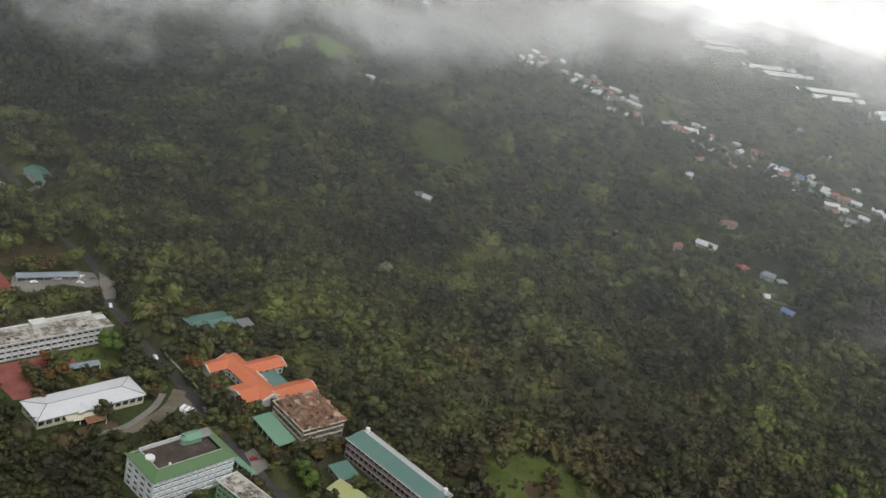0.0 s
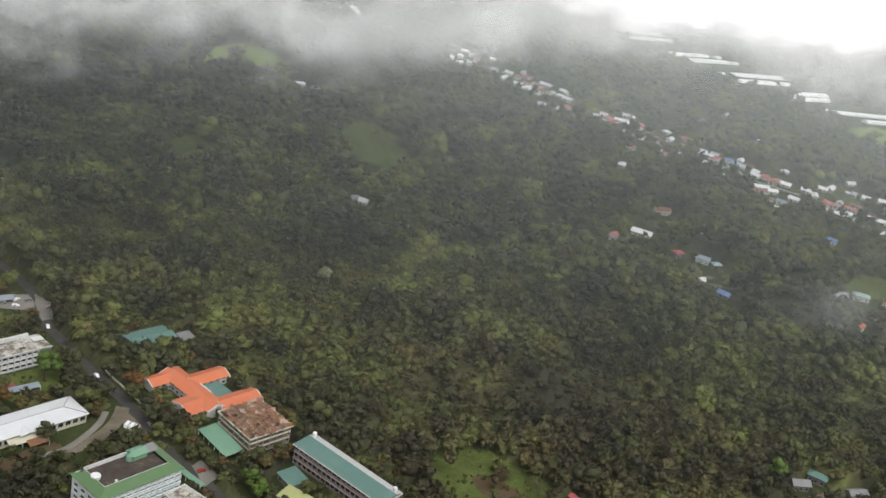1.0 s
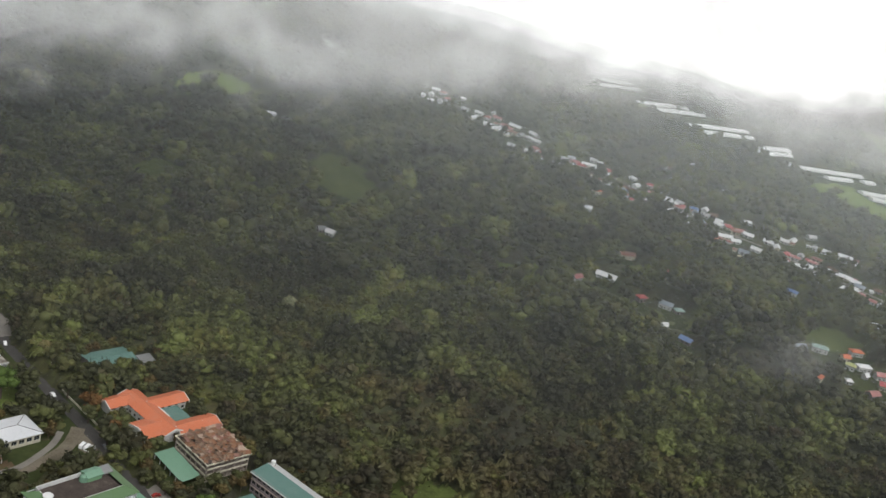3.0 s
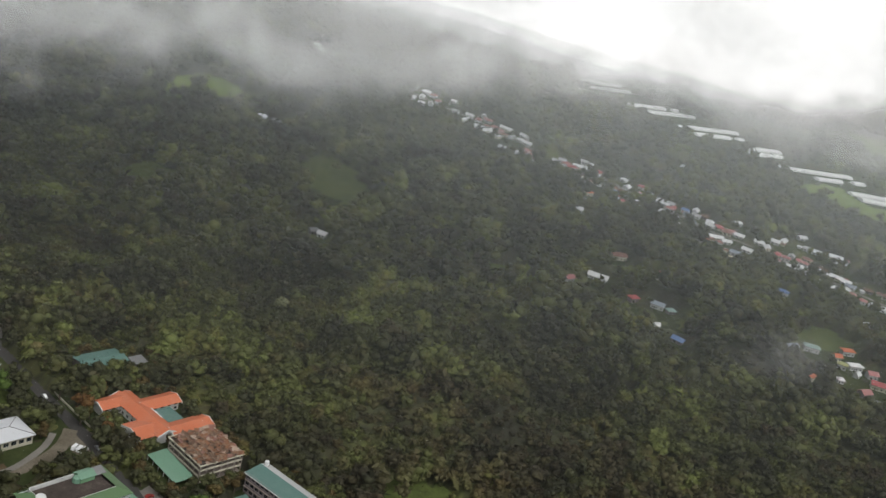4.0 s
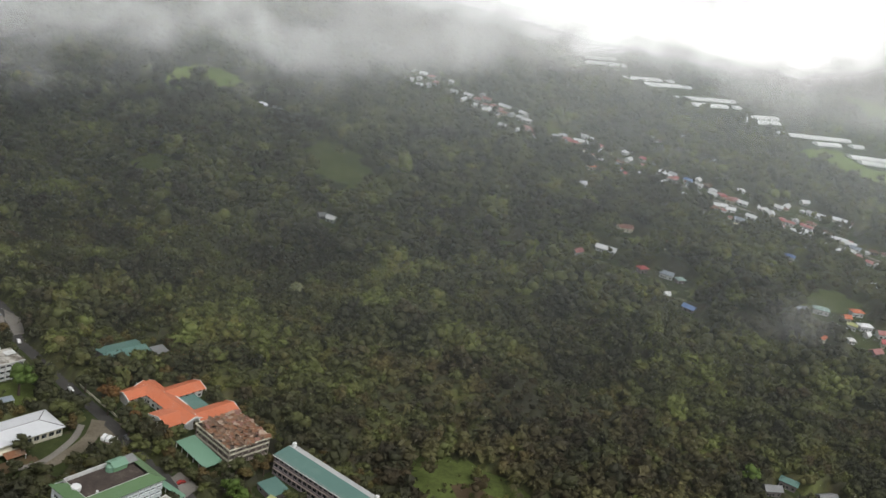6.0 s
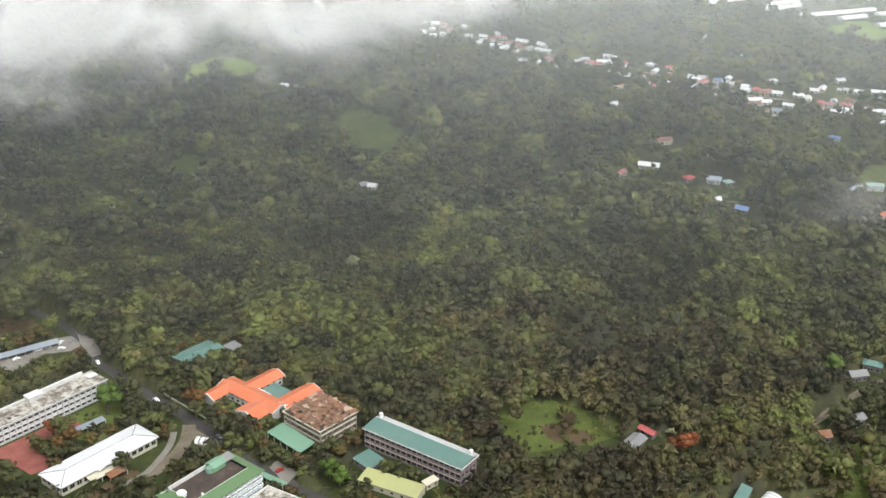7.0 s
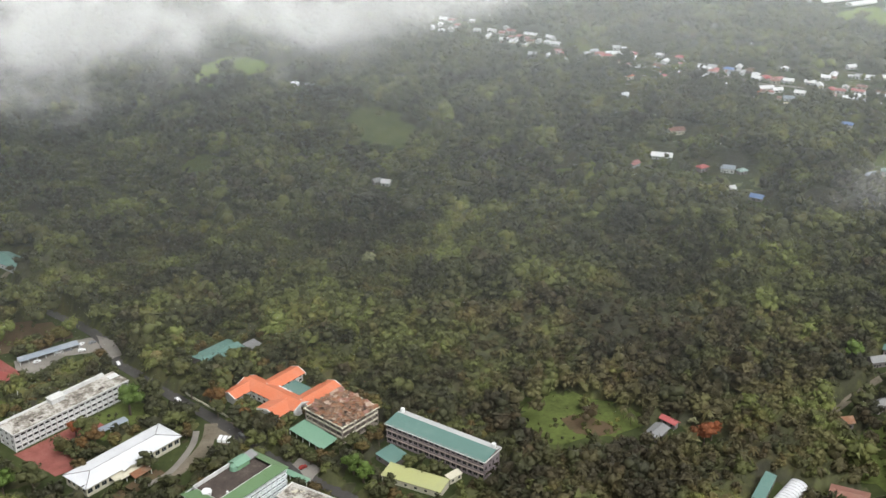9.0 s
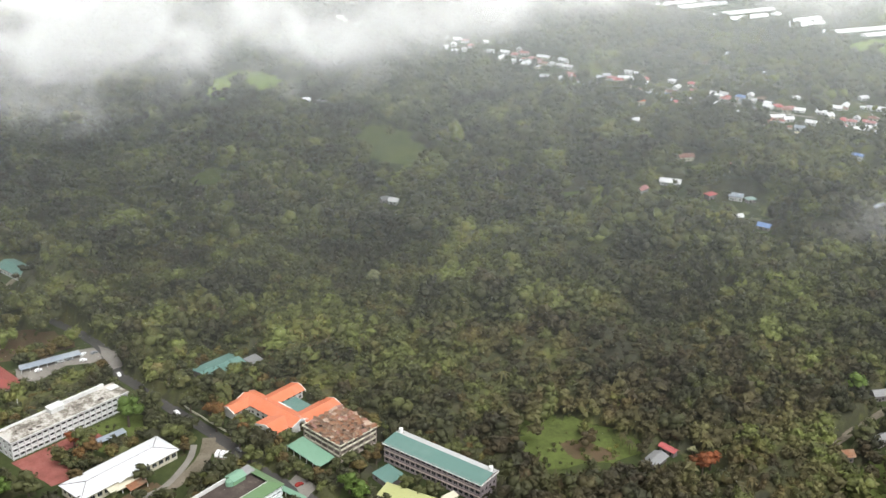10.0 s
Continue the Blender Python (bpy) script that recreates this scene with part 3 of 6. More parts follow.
# ---- campus buildings ----
def school():
    L, W, S = 70.5, 14.5, 3.3
    t = thing("school_building", -193.3, 515.5, 47.6, "long white three-storey school block with a stained flat roof", "school")
    keep_clear(-193.3, 515.5, L, W, 47.6, 2, 8)
    y = -W / 2
    # solid near-black block in place of the shaded rooms behind the gallery
    part("shade_core", boxes((-L / 2 + 1.2, L / 2 - 1.2, -W / 2 + 2.2, W / 2 - 0.5, 0, 3 * S)), M["dark"], t)
    # front: galleries with parapet panels and fins
    bays = 20
    step = L / bays
    panel = mesh_of("parapet_panel", boxes((-step / 2 + 0.25, step / 2 - 0.25, 0, 0.18, 0, 1.25)), M["white"])
    fin = mesh_of("fin", boxes((-0.3, 0.3, -0.55, 0.35, 0, S - 0.3)), M["white"])
    pane = mesh_of("window", boxes((-step / 2 + 0.5, step / 2 - 0.5, 0, 0.08, 0, 1.5)), M["glass"])
    for f in range(3):
        z = f * S
        part("gallery_slab", boxes((-L / 2, L / 2, y - 0.45, y + 2.4, z + S - 0.45, z + S)), M["white"], t)
        for k in range(bays):
            x = -L / 2 + (k + 0.5) * step
            piece("parapet_panel", panel, t, Matrix.Translation((x, y, z + 0.02)))
            piece("window", pane, t, Matrix.Translation((x, y + 2.1, z + 1.05)))
            piece("fin", fin, t, Matrix.Translation((x - step / 2 + 0.17, y + 0.1, z)))
    for sx in (-1, 1):
        m = side_frame(sx * L / 2, 0, 90 * sx)
        facade(t, m, W - 0.1, 0, 3, S, 3, "white", "end_wall", 2.6, 0.8, 0.5)
    part("back_wall", boxes((-L / 2 + 0.5, L / 2 - 0.5, W / 2 - 0.45, W / 2, 0, 3 * S)), M["white"], t)
    part("roof_slab", boxes((-L / 2 - 0.5, L / 2 + 0.5, y - 0.6, W / 2 + 0.6, 3 * S, 3 * S + 0.25)), M["stain"], t, "flat concrete roof with dark rain stains")
    z = 3 * S + 0.25
    part("front_parapet", boxes((-L / 2 - 0.5, L / 2 + 0.5, y - 0.6, y - 0.3, z, z + 0.55)), M["white"], t)
    part("back_parapet", boxes((2, L / 2 - 6, W / 2 - 0.8, W / 2 + 0.6, z, z + 2.1), (-L / 2 - 0.5, -6, W / 2 - 0.2, W / 2 + 0.6, z, z + 1.0)), M["white"], t)
    part("end_parapet", boxes((-L / 2 - 0.5, -L / 2 - 0.2, y - 0.3, W / 2 - 0.2, z, z + 0.6)), M["white"], t)
    part("stair_head", boxes((-6, 2, W / 2 - 4.5, W / 2 + 0.5, z, z + 2.6), (-6.4, 2.4, W / 2 - 4.9, W / 2 + 0.9, z + 2.6, z + 2.85)), M["white"], t)
    part("broken_canopy", boxes((L / 2 - 6.5, L / 2 - 0.5, -0.5, 4.0, z + 0.9, z + 1.1), (L / 2 - 6.0, L / 2 - 5.8, 0, 0.2, z, z + 0.9), (L / 2 - 1.0, L / 2 - 0.8, 3, 3.2, z, z + 0.9)), M["white"], t)
    rng = random.Random(4)
    for k in range(9):
        x, yy = rng.uniform(-L / 2 + 3, L / 2 - 9), rng.uniform(-4.5, 4)
        w, d = rng.uniform(1.2, 4.5), rng.uniform(0.8, 2.4)
        part("roof_patch", boxes((x, x + w, yy, yy + d, z, z + 0.12)), M["stain" if k % 3 else "deck"], t)
    return t


def hall():
    L, W = 57.0, 17.0
    t = thing("assembly_hall", -153.6, 470.9, 48.6, "long cream hall with a white hipped sheet-metal roof", "hall")
    keep_clear(-153.6, 470.9, L, W, 48.6, 2, 11)
    facade(t, side_frame(0, -W / 2, 0), L, 0, 1, 5.4, 14, "cream", "front_wall", 1.2, 1.5, 1.3)
    facade(t, side_frame(0, W / 2, 180), L, 0, 1, 5.4, 14, "cream", "back_wall", 1.2, 1.5, 1.3)
    for sx in (-1, 1):
        facade(t, side_frame(sx * L / 2, 0, 90 * sx), W - 0.9, 0, 1, 5.4, 4, "cream", "end_wall", 1.6, 1.5, 1.3)
    part("shade_core", boxes((-L / 2 + 0.7, L / 2 - 0.7, -W / 2 + 0.7, W / 2 - 0.7, 0, 5.4)), M["dark"], t)
    part("roof", hip_roof(L, W, 5.6, 1.7, 1.0), M["r_white"], t, "white hipped metal roof with thin ridge lines")
    rbm = bmesh.new()
    for sx in (-1, 1):
        for sy in (-1, 1):
            tube(rbm, (sx * (L / 2 + 1), sy * (W / 2 + 1), 5.68), (sx * (L / 2 - W / 2), 0, 7.36), 0.14, 0.14, 6)
    tube(rbm, (-(L / 2 - W / 2), 0, 7.36), (L / 2 - W / 2, 0, 7.36), 0.1, 0.1, 6)
    part("ridge_cap", rbm, M["deck"], t, "dark ridge capping")
    # front gablet and porch
    for s, bm in zip((-1, 1), gable_slopes(9.0, 8.0, 5.5, 1.0, 0.5)):
        ob = part("gablet_slope", bm, M["r_white"], t)
        ob.matrix_basis = pose(-4, -W / 2 + 2.2, 0.15, 0, 0, 90)
    gw = part("gablet_wall", gable_wall(6.5, 7.4, 5.5, 0.9), M["cream"], t)
    gw.matrix_basis = pose(-4, -W / 2 + 1.9, 0, 0, 0, 90)
    for k in range(5):
        bm = bmesh.new()
        tube(bm, (-13 + k * 4.6, -W / 2 - 4.2, 0), (-13 + k * 4.6, -W / 2 - 4.2, 3.4), 0.22, 0.2, 8)
        part("porch_post", bm, M["trim"], t)
    pbm = bmesh.new()
    slab(pbm, [(-15, -W / 2 - 5, 3.4), (7, -W / 2 - 5, 3.4), (7, -W / 2, 4.3), (-15, -W / 2, 4.3)], 0.15)
    part("porch_roof", pbm, M["cream"], t)
    rp = bmesh.new()
    slab(rp, [(-7, -W / 2 - 9, 2.9), (3.5, -W / 2 - 9, 2.9), (3.5, -W / 2 - 4.6, 4.0), (-7, -W / 2 - 4.6, 4.0)], 0.15)
    part("entrance_canopy", rp, M["r_rust"], t, "rust-red entrance canopy")
    for x in (-6.7, 3.2):
        part("canopy_post", boxes((x - 0.15, x + 0.15, -W / 2 - 8.8, -W / 2 - 8.5, 0, 2.9)), M["trim"], t)
    return t


def green_block():
    L, W, S, F = 43.5, 23.0, 3.2, 5
    H = S * F
    cx, cy, deg = -92.6, 432.1, 50.0
    t = thing("green_roofed_block", cx, cy, deg, "white five-storey block with a green roof rim and sunken dark deck", "apartment block")
    keep_clear(cx, cy, L, W, deg, 2, 7)
    facade(t, side_frame(0, -W / 2, 0), L, 0, F, S, 13, "pale", "front_wall", 0.62, 0.8, 0.42, shade=0.8)
    facade(t, side_frame(-L / 2, 0, -90), W - 0.9, 0, F, S, 4, "pale", "side_wall", 2.4, 0.85, 0.6)
    facade(t, side_frame(L / 2, 0, 90), W - 0.9, 0, F, S, 6, "pale", "side_wall", 1.4, 0.85, 0.6)
    facade(t, side_frame(0, W / 2, 180), L, 0, F, S, 13, "pale", "back_wall", 1.2, 0.85, 0.45)
    part("shade_core", boxes((-L / 2 + 0.8, L / 2 - 0.8, -W / 2 + 0.8, W / 2 - 0.8, 0, H)), M["dark"], t)
    # sloping rim round the deck
    rim, over, up = 4.6, 1.2, 1.9
    for k in range(4):
        bm = bmesh.new()
        ox, oy, ix, iy = L / 2 + over, W / 2 + over, L / 2 - rim, W / 2 - rim
        c = [(-ox, -oy), (ox, -oy), (ox, oy), (-ox, oy)]
        d = [(-ix, -iy), (ix, -iy), (ix, iy), (-ix, iy)]
        j = (k + 1) % 4
        if k == 2:
            d[2], d[3] = (ix, W / 2 - 1.4), (-ix, W / 2 - 1.4)
        slab(bm, [(*c[k], H - 0.2), (*c[j], H - 0.2), (*d[j], H + up), (*d[k], H + up)], 0.2)
        part("roof_rim", bm, M["r_green"], t, "sloping green roof rim")
    part("deck", boxes((-L / 2 + rim, L / 2 - rim, -W / 2 + rim, W / 2 - 1.4, H - 0.4, H + 0.3)), M["deck"], t, "sunken dark stained roof deck")
    part("deck_kerb", boxes((-L / 2 + rim, L / 2 - rim - 9, W / 2 - 1.9, W / 2 - 1.35, H + 0.3, H + 2.3), (-L / 2 + rim - 0.1, -L / 2 + rim + 0.15, -W / 2 + rim, W / 2 - 1.9, H + 0.3, H + 1.95),
                            (-L / 2 + rim + 0.15, L / 2 - rim, -W / 2 + rim - 0.1, -W / 2 + rim + 0.15, H + 0.3, H + 1.95)), M["white"], t)
    pent = part("penthouse", gable_wall(7.5, 6.0, H + 3.0, 1.3, 0, H + 0.3), M["green_wall"], t)
    pent.matrix_basis = pose(9.5, 7.0, 0, 0, 0, 0)
    for bm in gable_slopes(7.5, 6.0, H + 3.05, 1.3, 0.5):
        ob = part("penthouse_roof", bm, M["r_court"], t)
        ob.matrix_basis = pose(9.5, 7.0, 0)
    part("roof_hut", boxes((15.0, 19.5, 5.5, 9.0, H + 0.3, H + 1.6)), M["grey"], t)
    lb = bmesh.new()
    slab(lb, [(14.2, 4.6, H + 1.7), (19.9, 4.6, H + 1.7), (19.9, 9.6, H + 2.9), (14.2, 9.6, H + 2.9)], 0.15)
    part("lean_to_roof", lb, M["r_grey"], t)
    tb = bmesh.new()
    tube(tb, (5.2, 6.4, H + 0.3), (5.2, 6.4, H + 2.7), 2.2, 2.0, 10)
    tube(tb, (5.2, 6.4, H + 2.7), (5.2, 6.4, H + 3.5), 2.0, 0.7, 10)
    part("roof_turret", tb, M["r_court"], t, "pale green rounded roof turret")
    tb = bmesh.new()
    tube(tb, (-16, 2.0, H + 0.6), (-16, 2.0, H + 2.2), 2.3, 2.3, 8)
    tube(tb, (-16, 2.0, H + 2.2), (-16, 2.0, H + 2.5), 2.5, 2.3, 8)
    part("water_tank", tb, M["tank"], t, "squat eight-sided white roof tank")
    tb = bmesh.new()
    tube(tb, (-10.5, -6.0, H + 0.3), (-10.5, -6.0, H + 2.4), 0.6, 0.6, 10)
    part("vent_drum", tb, M["tank"], t)
    return t


def low_block():
    L, W, H = 30.0, 11.5, 9.0
    cx, cy, deg = -57.5, 424.5, -33.0
    t = thing("low_annex", cx, cy, deg, "pale green annex with a littered flat roof", "annex")
    keep_clear(cx, cy, L, W, deg, 2, 6)
    facade(t, side_frame(0, -W / 2, 0), L, 0, 3, 2.9, 9, "green_wall", "front_wall", 1.0, 1.0, 0.5)
    facade(t, side_frame(-L / 2, 0, -90), W - 0.9, 0, 3, 2.9, 3, "green_wall", "side_wall", 1.2, 1.0, 0.5)
    facade(t, side_frame(L / 2, 0, 90), W - 0.9, 0, 3, 2.9, 3, "green_wall", "side_wall", 1.2, 1.0, 0.5)
    part("back_wall", boxes((-L / 2, L / 2, W / 2 - 0.45, W / 2, 0, 8.7)), M["cream"], t)
    part("shade_core", boxes((-L / 2 + 0.8, L / 2 - 0.8, -W / 2 + 0.8, W / 2 - 0.8, 0, 8.7)), M["dark"], t)
    part("roof_slab", boxes((-L / 2 - 0.3, L / 2 + 0.3, -W / 2 - 0.3, W / 2 + 0.3, 8.7, H)), M["stain"], t, "stained flat roof with rubble")
    part("parapet", boxes((-L / 2 - 0.3, L / 2 + 0.3, W / 2, W / 2 + 0.3, H, H + 0.9), (-L / 2 - 0.3, L / 2 + 0.3, -W / 2 - 0.3, -W / 2, H, H + 0.5),
                          (-L / 2 - 0.3, -L / 2, -W / 2, W / 2, H, H + 0.7), (L / 2, L / 2 + 0.3, -W / 2, W / 2, H, H + 0.7)), M["trim"], t)
    rng = random.Random(8)
    for k in range(16):
        x, y, s = rng.uniform(-12, 13), rng.uniform(-4, 4), rng.uniform(0.4, 1.5)
        bm = boxes((-s, s, -s * 0.6, s * 0.6, 0, s * 0.5))
        ob = part("rubble", bm, M[("cream", "stain", "deck")[k % 3]], t)
        ob.matrix_basis = pose(x, y, H - 0.02, 0, 0, rng.uniform(0, 90))
    return t


def unfinished():
    L, W, S = 28.4, 26.5, 3.5
    cx, cy, deg = -44.9, 501.6, -44.3
    t = thing("unfinished_building", cx, cy, deg, "open concrete frame with a rusted, buckled sheet roof", "unfinished building")
    keep_clear(cx, cy, L, W, deg, 1.5, 5)
    for f in range(4):
        z = f * S
        part("floor_slab", boxes((-L / 2, L / 2, -W / 2, W / 2, z - 0.3 if f else 0.0, z + (0.0 if f else 0.2))), M["frame_conc"], t)
    col = mesh_of("column", boxes((-0.25, 0.25, -0.25, 0.25, 0, S - 0.3)), M["frame_conc"])
    rail = mesh_of("parapet", boxes((-2.2, 2.2, -0.1, 0.1, 0, 0.95)), M["cream"])
    n = 6
    for f in range(3):
        for k in range(n + 1):
            for s in (-1, 1):
                u = -1 + 2 * k / n
                piece("column", col, t, Matrix.Translation((u * (L / 2 - 0.3), s * (W / 2 - 0.3), f * S + 0.001)))
                if 0 < k < n:
                    piece("column", col, t, Matrix.Translation((s * (L / 2 - 0.3), u * (W / 2 - 0.3), f * S + 0.001)))
        if f:
            for k in range(n):
                u = (-1 + (2 * k + 1) / n)
                for s in (-1, 1):
                    piece("parapet", rail, t, Matrix.Translation((u * (L / 2 - 0.3), s * (W / 2 - 0.15), f * S)))
                    piece("parapet", rail, t, pose(s * (L / 2 - 0.15), u * (W / 2 - 0.3), f * S, 0, 0, 90))
    part("shade_core", boxes((-L / 2 + 6, L / 2 - 6, -W / 2 + 6, W / 2 - 6, 0.2, 3 * S - 0.3)), M["dark"], t)
    ring = []
    for a, b, c, d in ((-L / 2 - 0.6, L / 2 + 0.6, -W / 2 - 0.6, -W / 2), (-L / 2 - 0.6, L / 2 + 0.6, W / 2, W / 2 + 0.6), (-L / 2 - 0.6, -L / 2, -W / 2, W / 2), (L / 2, L / 2 + 0.6, -W / 2, W / 2)):
        ring.append((a, b, c, d, 3 * S - 0.3, 3 * S + 0.25))
    part("eaves_beam", boxes(*ring), M["cream"], t, "pale concrete eaves beam")
    part("roof_deck", boxes((-L / 2 + 0.3, L / 2 - 0.3, -W / 2 + 0.3, W / 2 - 0.3, 3 * S - 0.02, 3 * S + 0.1)), M["deck"], t)
    rng = random.Random(12)
    nx, ny = 15, 14
    for i in range(nx):
        for j in range(ny):
            if rng.random() < 0.1 or (i + j < 2) or (i > nx - 2 and j < 1):
                continue
            w, d = (L + 0.4) / nx, (W + 0.4) / ny
            x, y = -L / 2 - 0.2 + (i + 0.5) * w, -W / 2 - 0.2 + (j + 0.5) * d
            h = 3 * S + 0.35 + 1.5 * (1 - max(abs(x) / (L / 2), abs(y) / (W / 2))) + rng.uniform(-0.1, 0.3)
            bm = bmesh.new()
            e = rng.uniform(0.5, 0.95)
            q = [(-w * e, -d * e), (w * e, -d * e), (w * e, d * e), (-w * e, d * e)]
            slab(bm, [(px, py, rng.uniform(-0.3, 0.3)) for px, py in q], 0.05)
            ob = part("roof_sheet", bm, M[rng.choice(("r_rust", "r_rust", "r_umber", "r_rust", "r_tin", "r_umber", "r_terra", "r_rust"))], t)
            ob.matrix_basis = pose(x, y, h + rng.uniform(-0.1, 0.35), rng.uniform(-19, 19), rng.uniform(-19, 19), rng.uniform(-60, 60))
    return t


def orange_complex():
    O = (-83.0, 527.0)
    t = thing("orange_roofed_building", *O, -42.0, "two-storey college with orange-roofed wings and white gable trim", "college building")
    wings = [(-21.5, 21.5, -6.0, 5.5, 6.0, 0), (-22.0, -12.5, -17.0, -3.0, 5.6, 1), (4.5, 19.5, -15.5, -3.0, 5.6, 1), (-13.0, -3.0, 3.0, 25.5, 5.6, 1), (13.5, 24.5, 3.0, 27.5, 5.6, 1)]
    for u0, u1, v0, v1, eave, along in wings:
        L, W = (u1 - u0, v1 - v0) if not along else (v1 - v0, u1 - u0)
        m = pose((u0 + u1) / 2, (v0 + v1) / 2, 0, 0, 0, 90 if along else 0)
        rise = 2.3 if not along else 1.9
        wall = part("wing_wall", gable_wall(L - 0.6, W - 0.8, eave, rise * 0.93), M["trim"], t)
        wall.matrix_basis = m
        for bm in gable_slopes(L, W, eave + 0.1, rise, 0.9):
            ob = part("roof_slope", bm, M["r_orange"], t, "orange roof slope")
            ob.matrix_basis = m
        for sx in (-1, 1):
            bm = bmesh.new()
            for sy in (-1, 1):
                x = sx * (L / 2 + 0.92)
                slab(bm, [(x - 0.22, sy * (W / 2 + 0.95), eave - 0.25), (x + 0.22, sy * (W / 2 + 0.95), eave - 0.25), (x + 0.22, 0, eave + rise + 0.15), (x - 0.22, 0, eave + rise + 0.15)][:: -sy], 1.3)
            ob = part("barge_board", bm, M["trim"], t, "white barge board")
            ob.matrix_basis = m
        nw = int(L // 4)
        w = mesh_of("window", boxes((-0.9, 0.9, -0.06, 0.06, 0, 1.4)), M["glass"])
        for k in range(nw):
            for s in (-1, 1):
                for z in (0.9, 3.7):
                    piece("window", w, wall, Matrix.Translation((-L / 2 + (k + 0.5) * L / nw, s * (W / 2 - 0.4), z)))
        c, s_ = math.cos(radians(-42)), math.sin(radians(-42))
        uc, vc = (u0 + u1) / 2, (v0 + v1) / 2
        keep_clear(O[0] + uc * c - vc * s_, O[1] + uc * s_ + vc * c, u1 - u0, v1 - v0, -42, 1.5, 4)
    bm = bmesh.new()
    slab(bm, [(-2.5, 5.5, 4.6), (13.3, 5.5, 4.6), (13.3, 18.5, 4.0), (-2.5, 18.5, 4.0)], 0.2)
    part("court_roof", bm, M["r_teal"], t, "teal roof between the orange wings")
    part("court_wall", boxes((-2.3, 13.1, 5.7, 18.3, 0, 3.7)), M["grey"], t)
    rng = random.Random(3)
    for k in range(5):
        bm = boxes((-1.0, 1.0, -0.8, 0.8, 0, 1.2), (-0.8, 0.8, -0.6, 0.6, 1.2, 1.4))
        ob = part("roof_unit", bm, M["tank"], t, "white roof unit")
        ob.matrix_basis = pose(-2.0 + k * 2.1, 6.2 + rng.uniform(-0.3, 0.3), 4.55, 0, 0, rng.uniform(-15, 15))
    keep_clear(O[0] + 5.0 * c - 12 * s_, O[1] + 5 * s_ + 12 * c, 16, 13, -42, 1, 0)
    return t


def long_green():
    L, W, H = 60.0, 14.6, 11.6
    cx, cy, deg = 7.0, 471.4, -37.6
    t = thing("teal_roofed_dormitory", cx, cy, deg, "long weathered grey three-storey building with a teal metal roof", "dormitory")
    keep_clear(cx, cy, L, W, deg, 2, 7)
    facade(t, side_frame(0, -W / 2, 0), L, 0, 3, H / 3, 18, "purple_wall", "front_wall", 1.0, 1.0, 0.85, frame_mat="purple_wall")
    facade(t, side_frame(0, W / 2, 180), L, 0, 3, H / 3, 18, "purple_wall", "back_wall", 1.0, 1.0, 0.85, frame_mat="purple_wall")
    for sx in (-1, 1):
        facade(t, side_frame(sx * L / 2, 0, 90 * sx), W - 0.9, 0, 3, H / 3, 4, "purple_wall", "end_wall", 1.8, 1.1, 0.8, frame_mat="purple_wall")
    part("shade_core", boxes((-L / 2 + 0.8, L / 2 - 0.8, -W / 2 + 0.8, W / 2 - 0.8, 0, H)), M["dark"], t)
    for f in (1, 2):
        z = f * H / 3
        part("ledge", boxes((-L / 2, L / 2, -W / 2 - 0.7, -W / 2, z - 0.25, z)), M["frame_conc"], t)
    a, b = gable_slopes(L, W, H, 1.15, 0.7, at=3.0)
    part("roof_slope", a, M["r_teal"], t, "teal metal roof slope")
    # Rear slope catches more light; that is put into a paler sheet colour.
    part("roof_slope", b, M["r_dull"], t, "rear roof slope, painted paler for the light on it")
    part("gutter", boxes((-L / 2 - 0.8, L / 2 + 0.8, -W / 2 - 1.0, -W / 2 - 0.72, H - 0.55, H - 0.2)), M["trim"], t)
    part("end_fascia", boxes((L / 2 + 0.7, L / 2 + 0.95, -W / 2 - 0.7, W / 2 + 0.7, H - 0.9, H - 0.2), (-L / 2 - 0.95, -L / 2 - 0.7, -W / 2 - 0.7, W / 2 + 0.7, H - 0.9, H - 0.2)), M["trim"], t)
    for x, y in ((-L / 2 + 1.6, W / 2 - 2.6), (L / 2 - 1.8, W / 2 - 3.0)):
        bm = bmesh.new()
        tube(bm, (x, y, H + 0.9), (x, y, H + 3.2), 1.15, 1.15, 14)
        tube(bm, (x, y, H + 3.2), (x, y, H + 3.65), 1.15, 0.35, 14)
        tank = part("water_tank", bm, M["tank"], t, "white rooftop water tank")
        part("tank_stand", boxes((x - 1.2, x + 1.2, y - 1.2, y + 1.2, H + 0.2, H + 0.9)), M["frame_conc"], t)
    return t


